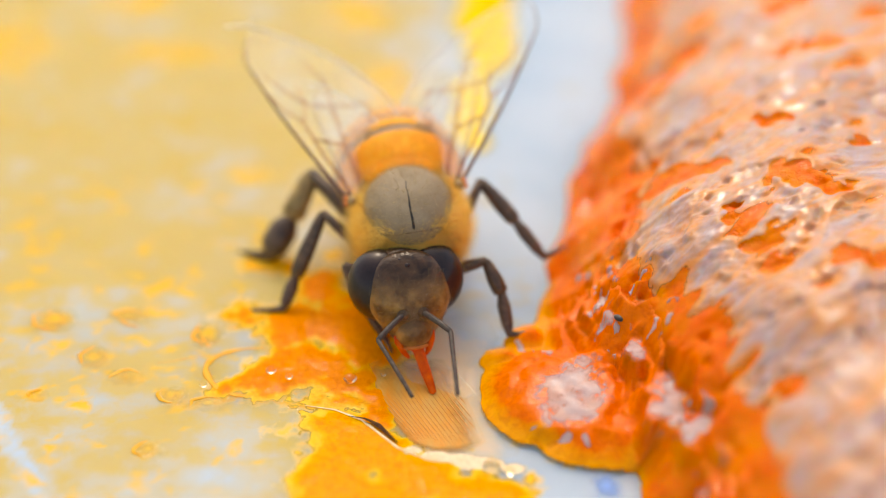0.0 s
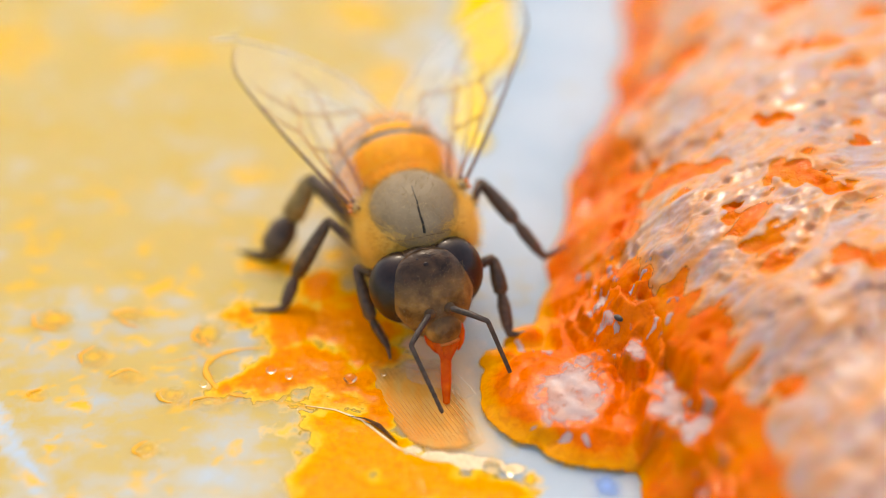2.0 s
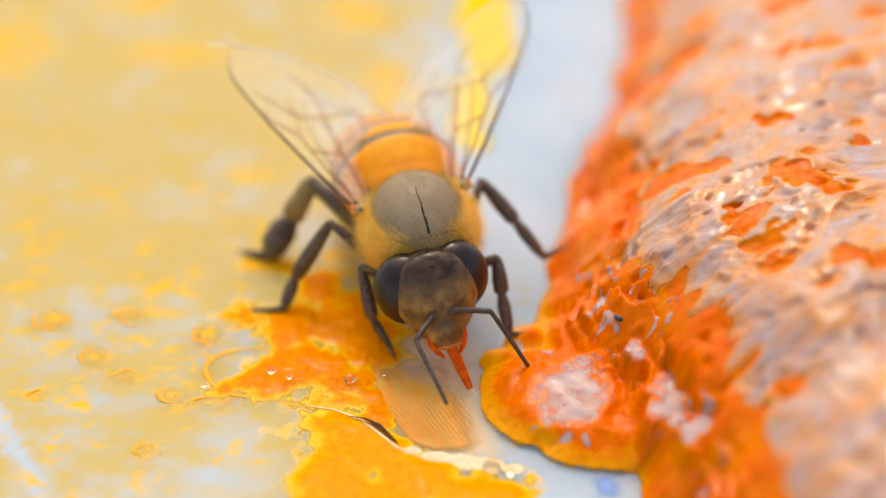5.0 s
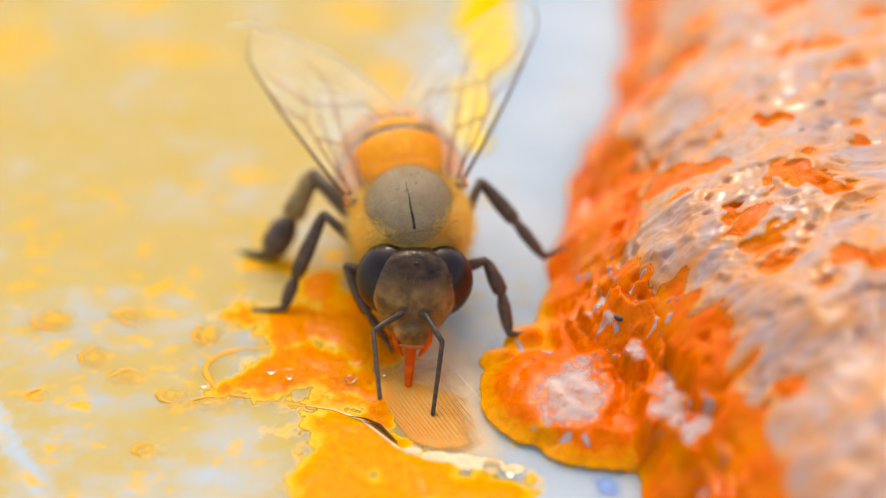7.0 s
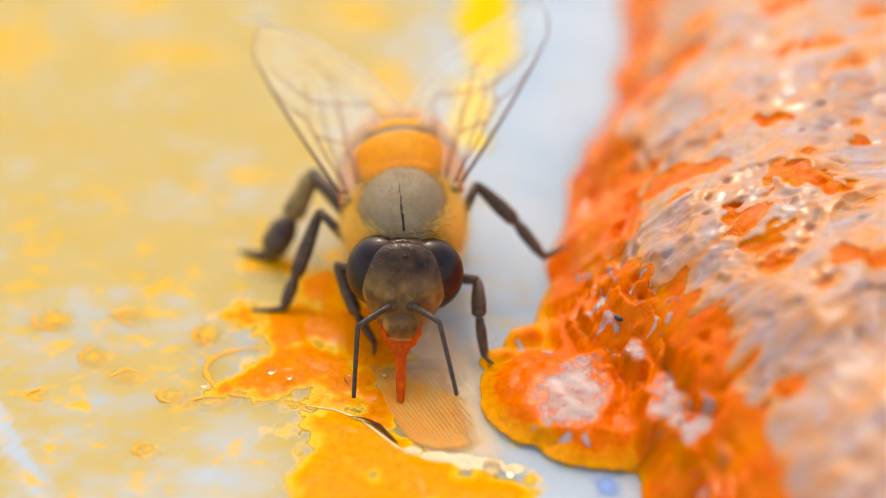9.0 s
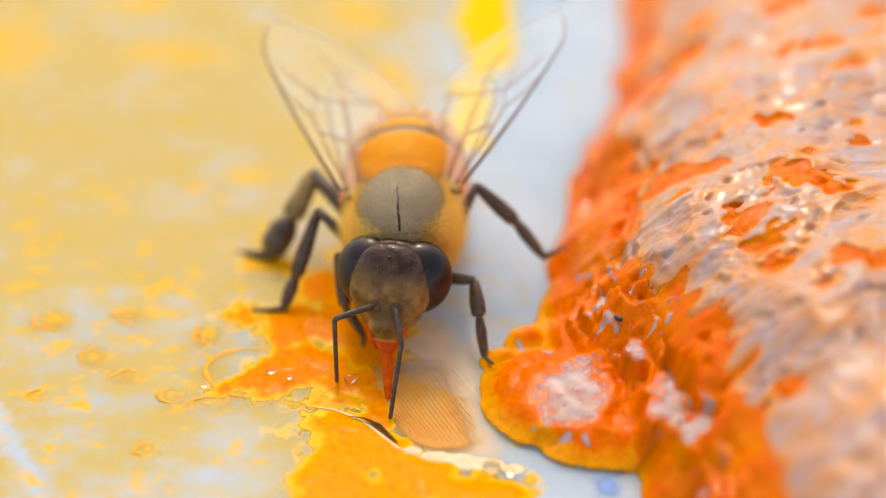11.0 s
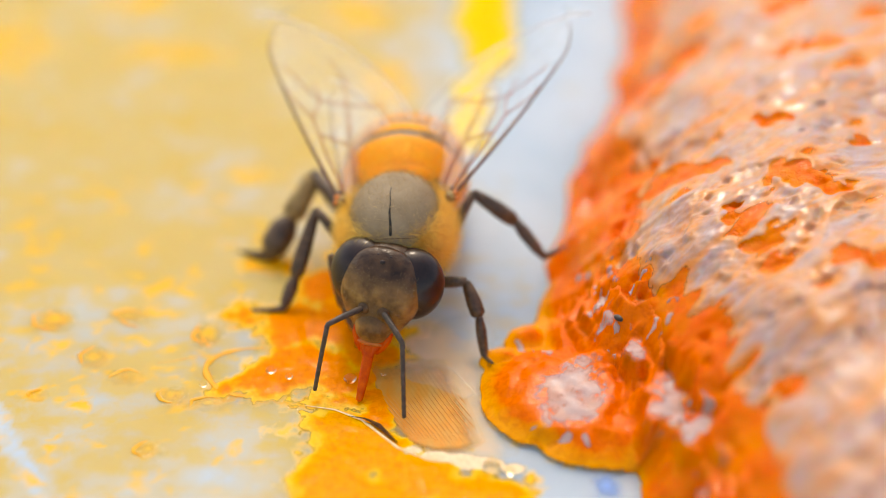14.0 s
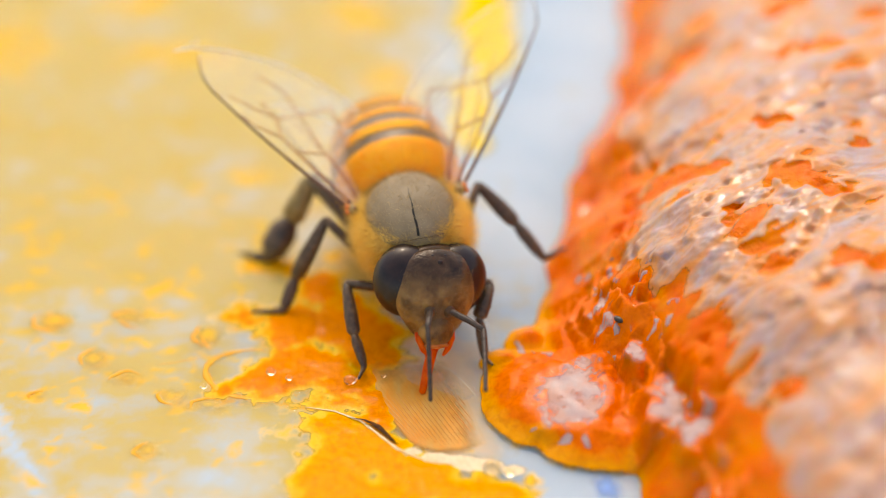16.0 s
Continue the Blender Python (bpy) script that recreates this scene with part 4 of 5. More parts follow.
roots = on_ball(r0, NOT_C, NOT_R, lambda v: 0.05 < v.z < 0.62 - 0.25 * r0.random(), 7500)
fuzz("fringe", roots, 0.15, 0.003, M_COLLAR, thorax, 4, "golden fringe of hair round the shield", 0.5)
roots = on_ball(r0, NOT_C, NOT_R, lambda v: v.z > 0.25, 1800)
fuzz("down", roots, 0.16, 0.006, M_DOWN, thorax, 3, "short pale down", 0.6)

# abdomen, in overlapping rings
ABD_Y = [1.6, 2.1, 2.7, 3.6, 4.6, 5.6, 6.5, 7.2, 7.7]
ABD_R = [1.62, 1.84, 1.98, 2.04, 2.0, 1.84, 1.48, 0.92, 0.17]
ABD_Z = [-0.20, -0.20, -0.24, -0.38, -0.62, -0.92, -1.25, -1.55, -1.75]


def ring_shell(y0, y1, flare, nseg=36, nrow=6):
    bm = bmesh.new()
    rows = []
    for i in range(nrow + 1):
        k = i / nrow
        y = y0 + (y1 - y0) * k
        rad = float(np.interp(y, ABD_Y, ABD_R)) + flare * k
        cz = float(np.interp(y, ABD_Y, ABD_Z))
        rows.append([bm.verts.new((math.cos(a) * rad, y, cz + math.sin(a) * rad * 0.95)) for a in np.arange(nseg) * math.tau / nseg])
    for r, q in zip(rows, rows[1:]):
        for k in range(nseg):
            bm.faces.new((r[k], r[(k + 1) % nseg], q[(k + 1) % nseg], q[k]))
    for row in (rows[0], rows[-1]):
        bm.faces.new(row)
    return bm


abdomen = part("abdomen", ring_shell(1.6, 7.7, -0.05, 36, 20), M_BAND, bee, "banded orange and brown abdomen")
for y0, y1, mat in [(1.7, 3.1, M_TERGITE), (3.62, 4.1, M_TERGITE), (4.68, 5.05, M_TERGITE), (5.6, 5.9, M_TERGITE), (6.4, 6.7, M_TERGITE)]:
    part("tergite", ring_shell(y0, y1, 0.06), mat, abdomen, "glossy orange ring plate")
roots = []
for k in range(2600):
    y = r0.uniform(1.5, 2.9)
    a = r0.uniform(-0.3, math.pi + 0.3)
    rad = float(np.interp(y, ABD_Y, ABD_R)) + 0.03
    roots.append(((math.cos(a) * rad, y, float(np.interp(y, ABD_Y, ABD_Z)) + math.sin(a) * rad * 0.95), (math.cos(a), 0.6, math.sin(a))))
fuzz("fuzz", roots, 0.34, 0.005, M_GOLD, abdomen, 5, "golden hair", 0.35)
roots = []
for k in range(2200):
    y = r0.uniform(3.1, 3.6)
    a = r0.choice((0.0, math.pi)) + r0.uniform(-0.2, 1.2) * r0.choice((-1, 1))
    rad = float(np.interp(y, ABD_Y, ABD_R)) + 0.03
    roots.append(((math.cos(a) * rad, y, float(np.interp(y, ABD_Y, ABD_Z)) + math.sin(a) * rad * 0.95), (math.cos(a), 0.9, math.sin(a))))
fuzz("hair_band", roots, 0.24, 0.006, M_DOWN, abdomen, 8, "pale grey band of hair", 0.3)


# head
def face_shape(x, y, z):
    w = 1.0 - 0.46 * float(smooth01((0.0 - z) * 0.95)) 
    w = w * (math.sqrt(1 + 0.4 * z * z) if z > 0 else math.sqrt(1 + z * z + z ** 4))
    return (x * w, y * (1.0 - 0.10 * max(0, -z)), z)


head = part("head", ball(bmesh.new(), (0, 0.10, 0.12), (1.30, 0.76, 1.40), nu=40, nv=28, shape=face_shape), M_HEAD, bee, "dull brown downy head")
FACE_C, FACE_R = (0, -0.30, -0.10), (1.33, 0.68, 1.52)
part("face", ball(bmesh.new(), FACE_C, FACE_R, nu=40, nv=30, shape=face_shape), M_HEAD, head, "brown oval face with pale down")
for s in (-1, 1):
    turn = Euler((0, s * radians(8), s * radians(6))).to_matrix()
    part("compound_eye", ball(bmesh.new(), (s * 0.80, 0.14, 0.30), (1.08, 0.76, 1.18), turn, 40, 28), M_EYE, head, "glossy dark brown compound eye")
    part("socket", ball(bmesh.new(), (s * 0.32, -0.88, -0.52), (0.20, 0.14, 0.20), None, 16, 10), M_CLYPEUS, head)
    part("mandible", rod([(s * 0.55, -0.42, -1.15), (s * 0.53, -0.55, -1.48), (s * 0.42, -0.62, -1.78), (s * 0.26, -0.62, -2.0)],
                         [0.12, 0.13, 0.10, 0.05], segs=10), M_TONGUE, head, "shiny reddish mandible")
for x, y, z in [(0, -0.74, 1.02), (-0.2, -0.58, 1.18), (0.2, -0.58, 1.18)]:
    part("ocellus", ball(bmesh.new(), (x, y, z), (0.09, 0.06, 0.08), None, 12, 8), M_EYE, head, "tiny glossy simple eye")
part("clypeus", ball(bmesh.new(), (0, -0.54, -1.10), (0.62, 0.42, 0.66), None, 26, 16, lambda x, y, z: (x * (1 - 0.25 * max(0, z)), y, z)),
     M_HEAD, head, "dark shining clypeus")
part("labrum", ball(bmesh.new(), (0, -0.66, -1.66), (0.42, 0.18, 0.11), None, 20, 10), M_LIP, head, "wet orange upper lip")
roots = []
for q, nrm in on_ball(r0, (0, 0, 0), (1, 1, 1), lambda v: v.y < 0.1 and v.z < 0.6, 1100):
    q = face_shape(*q)
    roots.append(((FACE_C[0] + q[0] * FACE_R[0], FACE_C[1] + q[1] * FACE_R[1], FACE_C[2] + q[2] * FACE_R[2]), nrm))
fuzz("down", roots, 0.11, 0.004, M_FACEDOWN, head, 9, "short pale brown down", 0.5)

SCAPE, FLAG, TONGUE = 1.45, 2.3, 2.2
antennae = []
for s in (-1, 1):
    scape = part("scape", rod([(0, 0, 0), (0, 0.3, 0.02), (0, 0.9, 0.03), (0, SCAPE, 0)], [0.085, 0.105, 0.10, 0.085], segs=10), M_ANTENNA, head,
                 "stiff first joint of the feeler")
    n = 40
    ys = [FLAG * k / n for k in range(n + 1)]
    bm = rod([(0, y, -0.10 * (y / FLAG) ** 2) for y in ys], [0.078 - 0.012 * k / n + (0.004 if k % 4 else -0.004) for k in range(n + 1)], segs=10)
    antennae.append((scape, part("flagellum", bm, M_ANTENNA, head, "long ringed end of the feeler")))

bm = bmesh.new()
for s in (-1, 1):
    tube(bm, [(s * 0.26, 0.0, 0), (s * 0.27, 0.28, 0.02), (s * 0.18, 0.55, 0.03), (s * 0.09, 0.85, 0.03)], [0.14, 0.14, 0.10, 0.04], segs=12, flat=0.6)
tube(bm, [(0, 0, -0.03), (0, 0.8, -0.03), (0, 1.5, -0.02), (0, TONGUE, 0)], [0.20, 0.18, 0.17, 0.11], segs=12, flat=0.7)
proboscis = part("proboscis", bm, M_TONGUE, head, "wet red-orange proboscis reaching into the honey")


# wings: root at the origin, span along y, chord along x
def wing(length, width, side, costa_r, veins, name, label):
    nu, nv = 36, 10

    def at(u, v):
        lead = -0.10 * length * 0.25 * math.sin(math.pi * u * 0.9)
        broad = width * (math.sin(math.pi * min(1, (0.03 + 0.97 * u) ** 0.72))) ** 0.62 if u < 1 else 0
        broad = max(broad, 0.02)
        curl = 0.22 * (v - 0.3) * math.sin(math.pi * u) + 0.03 * math.sin(v * 9) * math.sin(math.pi * u)
        lead_in = 1.1 * width * max(0.0, u - 0.76) ** 2 / 0.0576
        x = lead + lead_in * 0.35 + (broad - lead_in * 0.35) * v
        return Vector((side * x, u * length, curl))
    bm = bmesh.new()
    g = [[bm.verts.new(at(i / nu, j / nv)) for j in range(nv + 1)] for i in range(nu + 1)]
    for i in range(nu):
        for j in range(nv):
            bm.faces.new((g[i][j], g[i + 1][j], g[i + 1][j + 1], g[i][j + 1]))
    ob = part(name, bm, M_MEMBRANE, bee, label)
    ob.visible_shadow = True
    edge_pts = [at(i / 30 * 0.93, 0) for i in range(31)]
    part("costa", rod(edge_pts, [costa_r * (1.0 - 0.65 * (i / 30) ** 1.5) for i in range(31)], segs=8), M_COSTA, ob, "dark stiff front edge")
    rim = [at(i / 40, 1) for i in range(41)]
    part("trailing_edge", rod(rim, [0.024] * 41, segs=5), M_WINGRIM, ob, "thin pale hind edge")
    for line in veins:
        pts = []
        for (u0, v0), (u1, v1) in zip(line, line[1:]):
            pts += [at(u0 + (u1 - u0) * k / 6, v0 + (v1 - v0) * k / 6) for k in range(6)]
        pts.append(at(*line[-1]))
        part("vein", rod(pts, [0.008 + 0.030 * (1 - p.y / length) ** 1.3 for p in pts], segs=5), M_VEIN, ob, "fine brown vein")
    return ob


FORE = [[(0.02, 0.12), (0.2, 0.10), (0.42, 0.14), (0.50, 0.28), (0.60, 0.34)], [(0.02, 0.3), (0.25, 0.34), (0.45, 0.50), (0.58, 0.64)],
        [(0.02, 0.45), (0.2, 0.60), (0.40, 0.80)], [(0.42, 0.14), (0.52, 0.05), (0.60, 0.02)], [(0.50, 0.28), (0.60, 0.20), (0.70, 0.12)],
        [(0.45, 0.50), (0.50, 0.28)], [(0.25, 0.34), (0.33, 0.12)], [(0.40, 0.80), (0.45, 0.50)], [(0.58, 0.64), (0.70, 0.66)]]
HIND = [[(0.02, 0.3), (0.3, 0.3), (0.6, 0.35), (0.8, 0.4)], [(0.02, 0.5), (0.3, 0.6), (0.55, 0.75)], [(0.3, 0.3), (0.4, 0.66)]]
wings = []
for s in (-1, 1):
    fore = wing(7.9, 3.8, -s, 0.058, FORE, "forewing", "clear forewing with brown veins and a dark front edge")
    hind = wing(5.0, 2.0, -s, 0.035, HIND, "hindwing", "small clear hindwing")
    wings.append((s, fore, hind))
    bm = ball(bmesh.new(), (s * 1.78, 0.74, 0.80), (0.20, 0.26, 0.16), None, 18, 12)
    tegula = part("tegula", bm, M_TIBIA, thorax, "pale orange wing joint")
    for k, (dx, dy, dz, r) in enumerate([(0.16, 0.02, 0.10, 0.10), (0.05, 0.20, 0.14, 0.08), (0.20, -0.16, 0.02, 0.08), (-0.06, -0.18, 0.12, 0.07)]):
        part("sclerite", ball(bmesh.new(), (s * (1.78 + dx), 0.74 + dy, 0.80 + dz), (r, r * 1.3, r * 0.9), None, 12, 8), (M_LIP, M_COSTA)[k % 2], tegula, "small shining hinge plate")


# legs
def joint_rod(pts, radii, flat=1.0, hairs=0, seed=0):
    bm = rod(pts, radii, segs=12, flat=flat, side=(1, 0, 0))
    r = random.Random(seed)
    for k in range(hairs):
        i = r.randrange(len(pts) - 1)
        p = Vector(pts[i]).lerp(Vector(pts[i + 1]), r.random())
        a = r.uniform(0, math.tau)
        d = Vector((math.cos(a) * flat, 0.5, math.sin(a))).normalized()
        q = p + d * radii[i] * 0.8
        w = d.cross(Vector((0, 1, 0))).normalized() * 0.007
        tip = q + d * r.uniform(0.08, 0.2)
        bm.faces.new([bm.verts.new(v) for v in (q - w, q + w, tip)])
    return bm


HIP = {"front": (0.95, -1.30, -1.15), "mid": (1.15, -0.25, -1.30), "hind": (1.0, 0.95, -1.25)}
# side, pair, knee, ankle path and foot path in the world (mm), ankle-to-foot shape
LEGS = [
    (-1, "mid", (-2.45, 2.80, 2.9), [(0, (-3.39, 1.83, 1.0)), (16, (-3.39, 1.83, 1.0))], [(0, (-4.86, 1.22, 0.08)), (16, (-4.86, 1.22, 0.08))], (-3.82, 1.22, 0.12), 0.27),
    (1, "mid", (2.74, 3.94, 3.4), [(0, (3.90, 3.02, 2.4)), (16, (3.90, 3.02, 2.4))], [(0, (5.59, 3.06, 1.35)), (16, (5.59, 3.06, 1.35))], (4.86, 2.41, 1.4), 0.27),
    (1, "front", (2.89, 1.04, 2.3), [(0, (3.41, 0.46, 1.4)), (8.3, (3.41, 0.46, 1.4)), (8.5, (3.1, 0.2, 1.8)), (8.8, (2.66, -0.57, 1.3)), (16, (2.66, -0.57, 1.3))],
     [(0, (4.51, -0.35, 0.5)), (8.3, (4.51, -0.35, 0.5)), (8.5, (3.7, -0.9, 1.1)), (8.8, (3.19, -2.23, 0.3)), (16, (3.19, -2.23, 0.3))], (3.68, -0.41, 0.4), 0.26),
    (-1, "front", (-1.69, 0.93, 2.2), [(0, (-0.92, -0.07, 1.0)), (3.5, (-0.75, -0.5, 1.0)), (7, (-0.92, -0.07, 1.0)), (9, (-1.3, -0.1, 1.0)), (11.5, (-1.7, 0.3, 1.0)),
                                       (15.5, (-1.7, 0.2, 1.0)), (15.8, (-1.5, -0.6, 1.3)), (16, (-1.34, -1.17, 1.1))],
     [(0, (-0.15, -0.95, 0.1)), (1.5, (-0.14, -1.48, 0.1)), (3.5, (0.09, -1.76, 0.1)), (7, (-0.15, -0.95, 0.1)), (9, (-0.77, -0.96, 0.1)), (11.5, (-1.2, -0.56, 0.1)),
      (15.5, (-1.42, -0.71, 0.1)), (15.8, (-1.3, -1.8, 0.7)), (16, (-1.13, -2.76, 0.1))], (-0.35, -0.45, 0.2), 0.23),
    (-1, "hind", (-2.95, 5.29, 2.7), [(0, (-3.66, 4.56, 1.4)), (16, (-3.66, 4.56, 1.4))], [(0, (-5.53, 4.38, 0.06)), (16, (-5.53, 4.38, 0.06))], (-4.53, 3.97, 0.2), 0.46),
    (1, "hind", (1.7, 5.0, 2.2), [(0, (1.3, 6.4, 1.0)), (16, (1.3, 6.4, 1.0))], [(0, (1.2, 7.6, 0.06)), (16, (1.2, 7.6, 0.06))], (1.3, 6.9, 0.2), 0.46),
]
BEE_HOME = Matrix.Translation((0.44, 2.04, 3.0)) @ pose(0, 0, 0, 0, -5, 8.2)
limbs = []
for i, (s, pair, knee, ankles, feet, heel, thick) in enumerate(LEGS):
    hip = Vector((s * HIP[pair][0], HIP[pair][1], HIP[pair][2]))
    k = BEE_HOME.inverted() @ Vector(knee)
    a = BEE_HOME.inverted() @ Vector(ankles[0][1])
    l1, l2 = (k - hip).length, (a - k).length
    coxa = part("leg", ball(bmesh.new(), hip, (0.32, 0.34, 0.38), None, 16, 10), M_LEG, bee, "dark brown jointed leg")
    femur = part("femur", joint_rod([(0, 0, 0), (0, l1 * 0.3, 0), (0, l1 * 0.7, 0), (0, l1, 0)], [thick * 0.7, thick * 0.85, thick * 0.75, thick * 0.6], 0.8, 40, i), M_LEG, coxa)
    wide = 1.0 if pair != "hind" else 0.9
    tibia = part("tibia", joint_rod([(0, 0, 0), (0, l2 * 0.15, 0), (0, l2 * 0.6, 0), (0, l2 * 0.93, 0), (0, l2, 0)],
                                    [thick * 0.5, thick * 0.72, thick * wide, thick * 0.95, thick * 0.6], 0.75, 60, i + 9), M_TIBIA if pair == "hind" else M_LEG, coxa)
    # foot: broad first joint down to the heel, then thin joints and a claw
    A, F, Hh = Vector(ankles[0][1]), Vector(feet[0][1]), Vector(heel)
    span = F - A
    yax = span.normalized()
    zax = (Hh - A - yax * (Hh - A).dot(yax))
    bulge = zax.length
    hy = (Hh - A).dot(yax)
    ln = span.length
    zs = bulge
    tarsus = part("tarsus", joint_rod([(0, 0, 0), (0, hy * 0.3, zs * 0.32), (0, hy * 0.75, zs * 0.78), (0, hy, zs), (0, hy + (ln - hy) * 0.4, zs * 0.66), (0, hy + (ln - hy) * 0.8, zs * 0.2), (0, ln, 0)],
                                      [thick * 0.55, thick * (1.15 if pair == "hind" else 0.85), thick * (1.1 if pair == "hind" else 0.75), thick * 0.5, thick * 0.32, 0.055, 0.04], 0.8, 60, i + 20), M_LEG, coxa)
    limbs.append((hip, k, l1, l2, ankles, feet, Hh - A, femur, tibia, tarsus))

# ---- how it all moves: times in seconds, places in mm, turns in degrees ----
TIMES = [0, 0.5, 1, 1.5, 2, 2.5, 3, 3.5, 4, 6.5, 7, 7.5, 8, 8.5, 9, 11.5, 12, 12.5, 13, 13.5, 14, 14.5, 15, 15.3, 15.5, 15.7, 16]
BODY_X = [0.44, 0.45, 0.5, 0.61, 0.63, 0.77, 0.85, 0.91, 0.9, 0.45, 0.46, 0.46, 0.37, 0.2, 0.26, 0.19, 0.08, 0.17, 0.06, 0.13, 0.01, -0.07, -0.04,
    -0.03, -0.03, 0.09, 0.51]
BODY_Y = [2.04, 1.95, 1.97, 1.76, 1.82, 1.4, 1.23, 1.34, 1.43, 2.22, 2.04, 1.95, 2.07, 2.07, 1.95, 1.97, 2.05, 1.88, 2.03, 1.85, 1.7, 2.02, 2.05,
    2.02, 2.03, 1.97, 1.77]
BODY_TURN = [8.19, 8.65, 12.03, 14.34, 13.57, 15.79, 15.79, 17.18, 17.75, 8.61, 8.19, 6.89, 6.96, 4.76, 3.48, -1.15, -4.5, -0.74, -1.15, -0.32, -2.82,
    -2.82, -5.29, -3.18, -0.71, 2.97, 10.89]
CROWN_X = [-0.41, -0.42, -0.17, -0.18, -0.23, -0.29, -0.2, -0.27, -0.22, -0.24, -0.13, -0.18, -0.21, -0.2, -0.04, -0.37, -0.36, -0.13, -0.16, -0.14,
    -0.21, -0.23, -0.28, 0.06, 0.3, 0.24, 0.46]
CROWN_Z = [0.39, 0.3, 0.54, 0.42, 0.56, 0.56, 0.68, 0.78, 0.69, 0.3, 0.38, 0.53, 0.42, 0.56, 0.74, 0.7, 0.88, 0.62, 0.64, 0.6, 0.72, 0.71, 0.65, 0.67,
    0.72, 0.68, 0.58]
HEAD_TURN = [2.21, 3.05, 3.57, 1.26, 3.33, -0.19, 1.11, 4.92, 4.35, -7.31, -8.19, -9.49, -9.56, -8.66, -6.08, -13.15, -13.7, -10.96, -11.85, -13.98,
    -15.38, -16.68, -15.51, -15.02, -5.79, -5.57, 4.71]
HEAD_LEAN = [1.8, 4.2, 4.0, 7.0, 9.0, 8.3, 8.2, 10.37, 9.88, 0.84, -3.91, 1.25, 1.25, -0.56, -2.65, 2.37, 2.65, -2.73, -1.64, -2.51, -2.23,
    -4.11, -1.11, -4.19, -9.12, -9.53, -10.37]
ELBOW_A = [(-0.54, -2.34, 1.81), (-0.94, -1.69, 1.89), (0.45, -2.6, 1.72), (0.06, -2.46, 2.12), (0.5, -2.72, 1.91), (0.8, -2.94, 1.52), (1.07, -3.31,
    1.84), (0.78, -3.01, 2.02), (1.54, -3.17, 2.01), (-0.98, -1.81, 2.22), (-0.68, -2.37, 2.19), (-0.9, -2.31, 2.19), (-1.08, -2.1, 2.24), (-1.45,
    -2.01, 2.45), (-1.16, -2.34, 2.35), (-2.05, -1.98, 2.4), (-2.12, -2.12, 2.69), (-1.85, -2.07, 2.3), (-1.97, -2.03, 1.89), (-1.96, -2.05, 2.25),
    (-2.09, -2.42, 2.51), (-2.4, -1.97, 2.33), (-2.47, -1.87, 2.42), (-1.88, -1.84, 2.96), (-1.24, -2.38, 2.62), (-0.91, -2.39, 2.77), (1.03, -2.74,
    2.78)]
TIP_A = [(0.55, -4.28, 1.24), (-0.37, -3.92, 1.78), (1.52, -4.49, 0.96), (0.56, -3.71, 0.25), (1.52, -4.16, 0.34), (1.35, -4.62, -0.27), (2.04, -4.74,
    0.32), (1.09, -4.66, 0.24), (2.71, -4.57, 0.52), (-0.76, -4.1, 2.22), (-0.43, -4.48, 1.3), (-0.66, -4.51, 1.56), (-0.65, -4.35, 2.05), (-1.78,
    -2.54, 0.23), (-1.31, -3.39, 0.31), (-2.15, -2.36, 0.13), (-2.82, -4.03, 0.66), (-1.98, -4.22, 1.5), (-2.16, -4.09, 0.89), (-2.13, -3.14, 0.24),
    (-2.57, -3.13, 0.38), (-3.14, -2.12, 0.16), (-2.57, -2.29, 0.16), (-3.93, -3.27, 1.58), (-2.01, -2.67, 0.47), (-1.17, -2.72, 0.51), (1.18, -4.76,
    0.6)]
ELBOW_B = [(1.74, -2.39, 2.2), (1.54, -2.61, 2.39), (2.75, -1.86, 2.12), (2.68, -2.41, 2.16), (2.9, -2.07, 2.36), (2.81, -2.39, 1.63), (3.16, -2.61,
    2.05), (3.21, -2.65, 2.71), (3.62, -1.88, 2.71), (1.59, -2.26, 2.46), (1.48, -2.47, 1.84), (1.5, -2.55, 2.05), (1.22, -2.53, 2.31), (0.98, -2.4,
    1.77), (1.39, -2.45, 2.62), (0.06, -2.64, 1.75), (0.08, -2.43, 1.95), (0.63, -2.69, 2.17), (0.39, -2.58, 1.99), (0.52, -2.71, 2.33), (0.24, -2.84,
    2.1), (-0.04, -2.56, 2.26), (-0.31, -2.58, 2.22), (0.31, -2.54, 2.53), (1.26, -2.1, 2.84), (1.44, -2.2, 2.86), (2.77, -2.22, 2.2)]
TIP_B = [(1.95, -4.6, 1.62), (2.09, -4.19, 0.66), (3.11, -2.96, 0.14), (2.8, -3.55, 0.17), (3.8, -2.79, 0.37), (3.86, -4.09, -0.14), (3.83, -4.17,
    0.38), (4.58, -3.72, 1.19), (5.01, -1.93, 0.88), (1.87, -3.81, 0.76), (1.17, -4.05, 0.12), (1.35, -3.92, 0.21), (1.14, -4.66, 1.47), (0.78, -3.95,
    0.09), (2.04, -4.25, 0.66), (-0.44, -4.28, 0.01), (0.52, -4.25, -0.02), (0.29, -4.36, 0.37), (-0.22, -4.21, 0.24), (0.22, -4.51, 0.4), (0.29,
    -4.65, 0.15), (-0.36, -4.47, 0.21), (-1.01, -4.75, 1.95), (0.84, -3.27, 0.41), (3.15, -3.49, 1.34), (3.39, -3.48, 1.5), (2.83, -4.47, 1.72)]
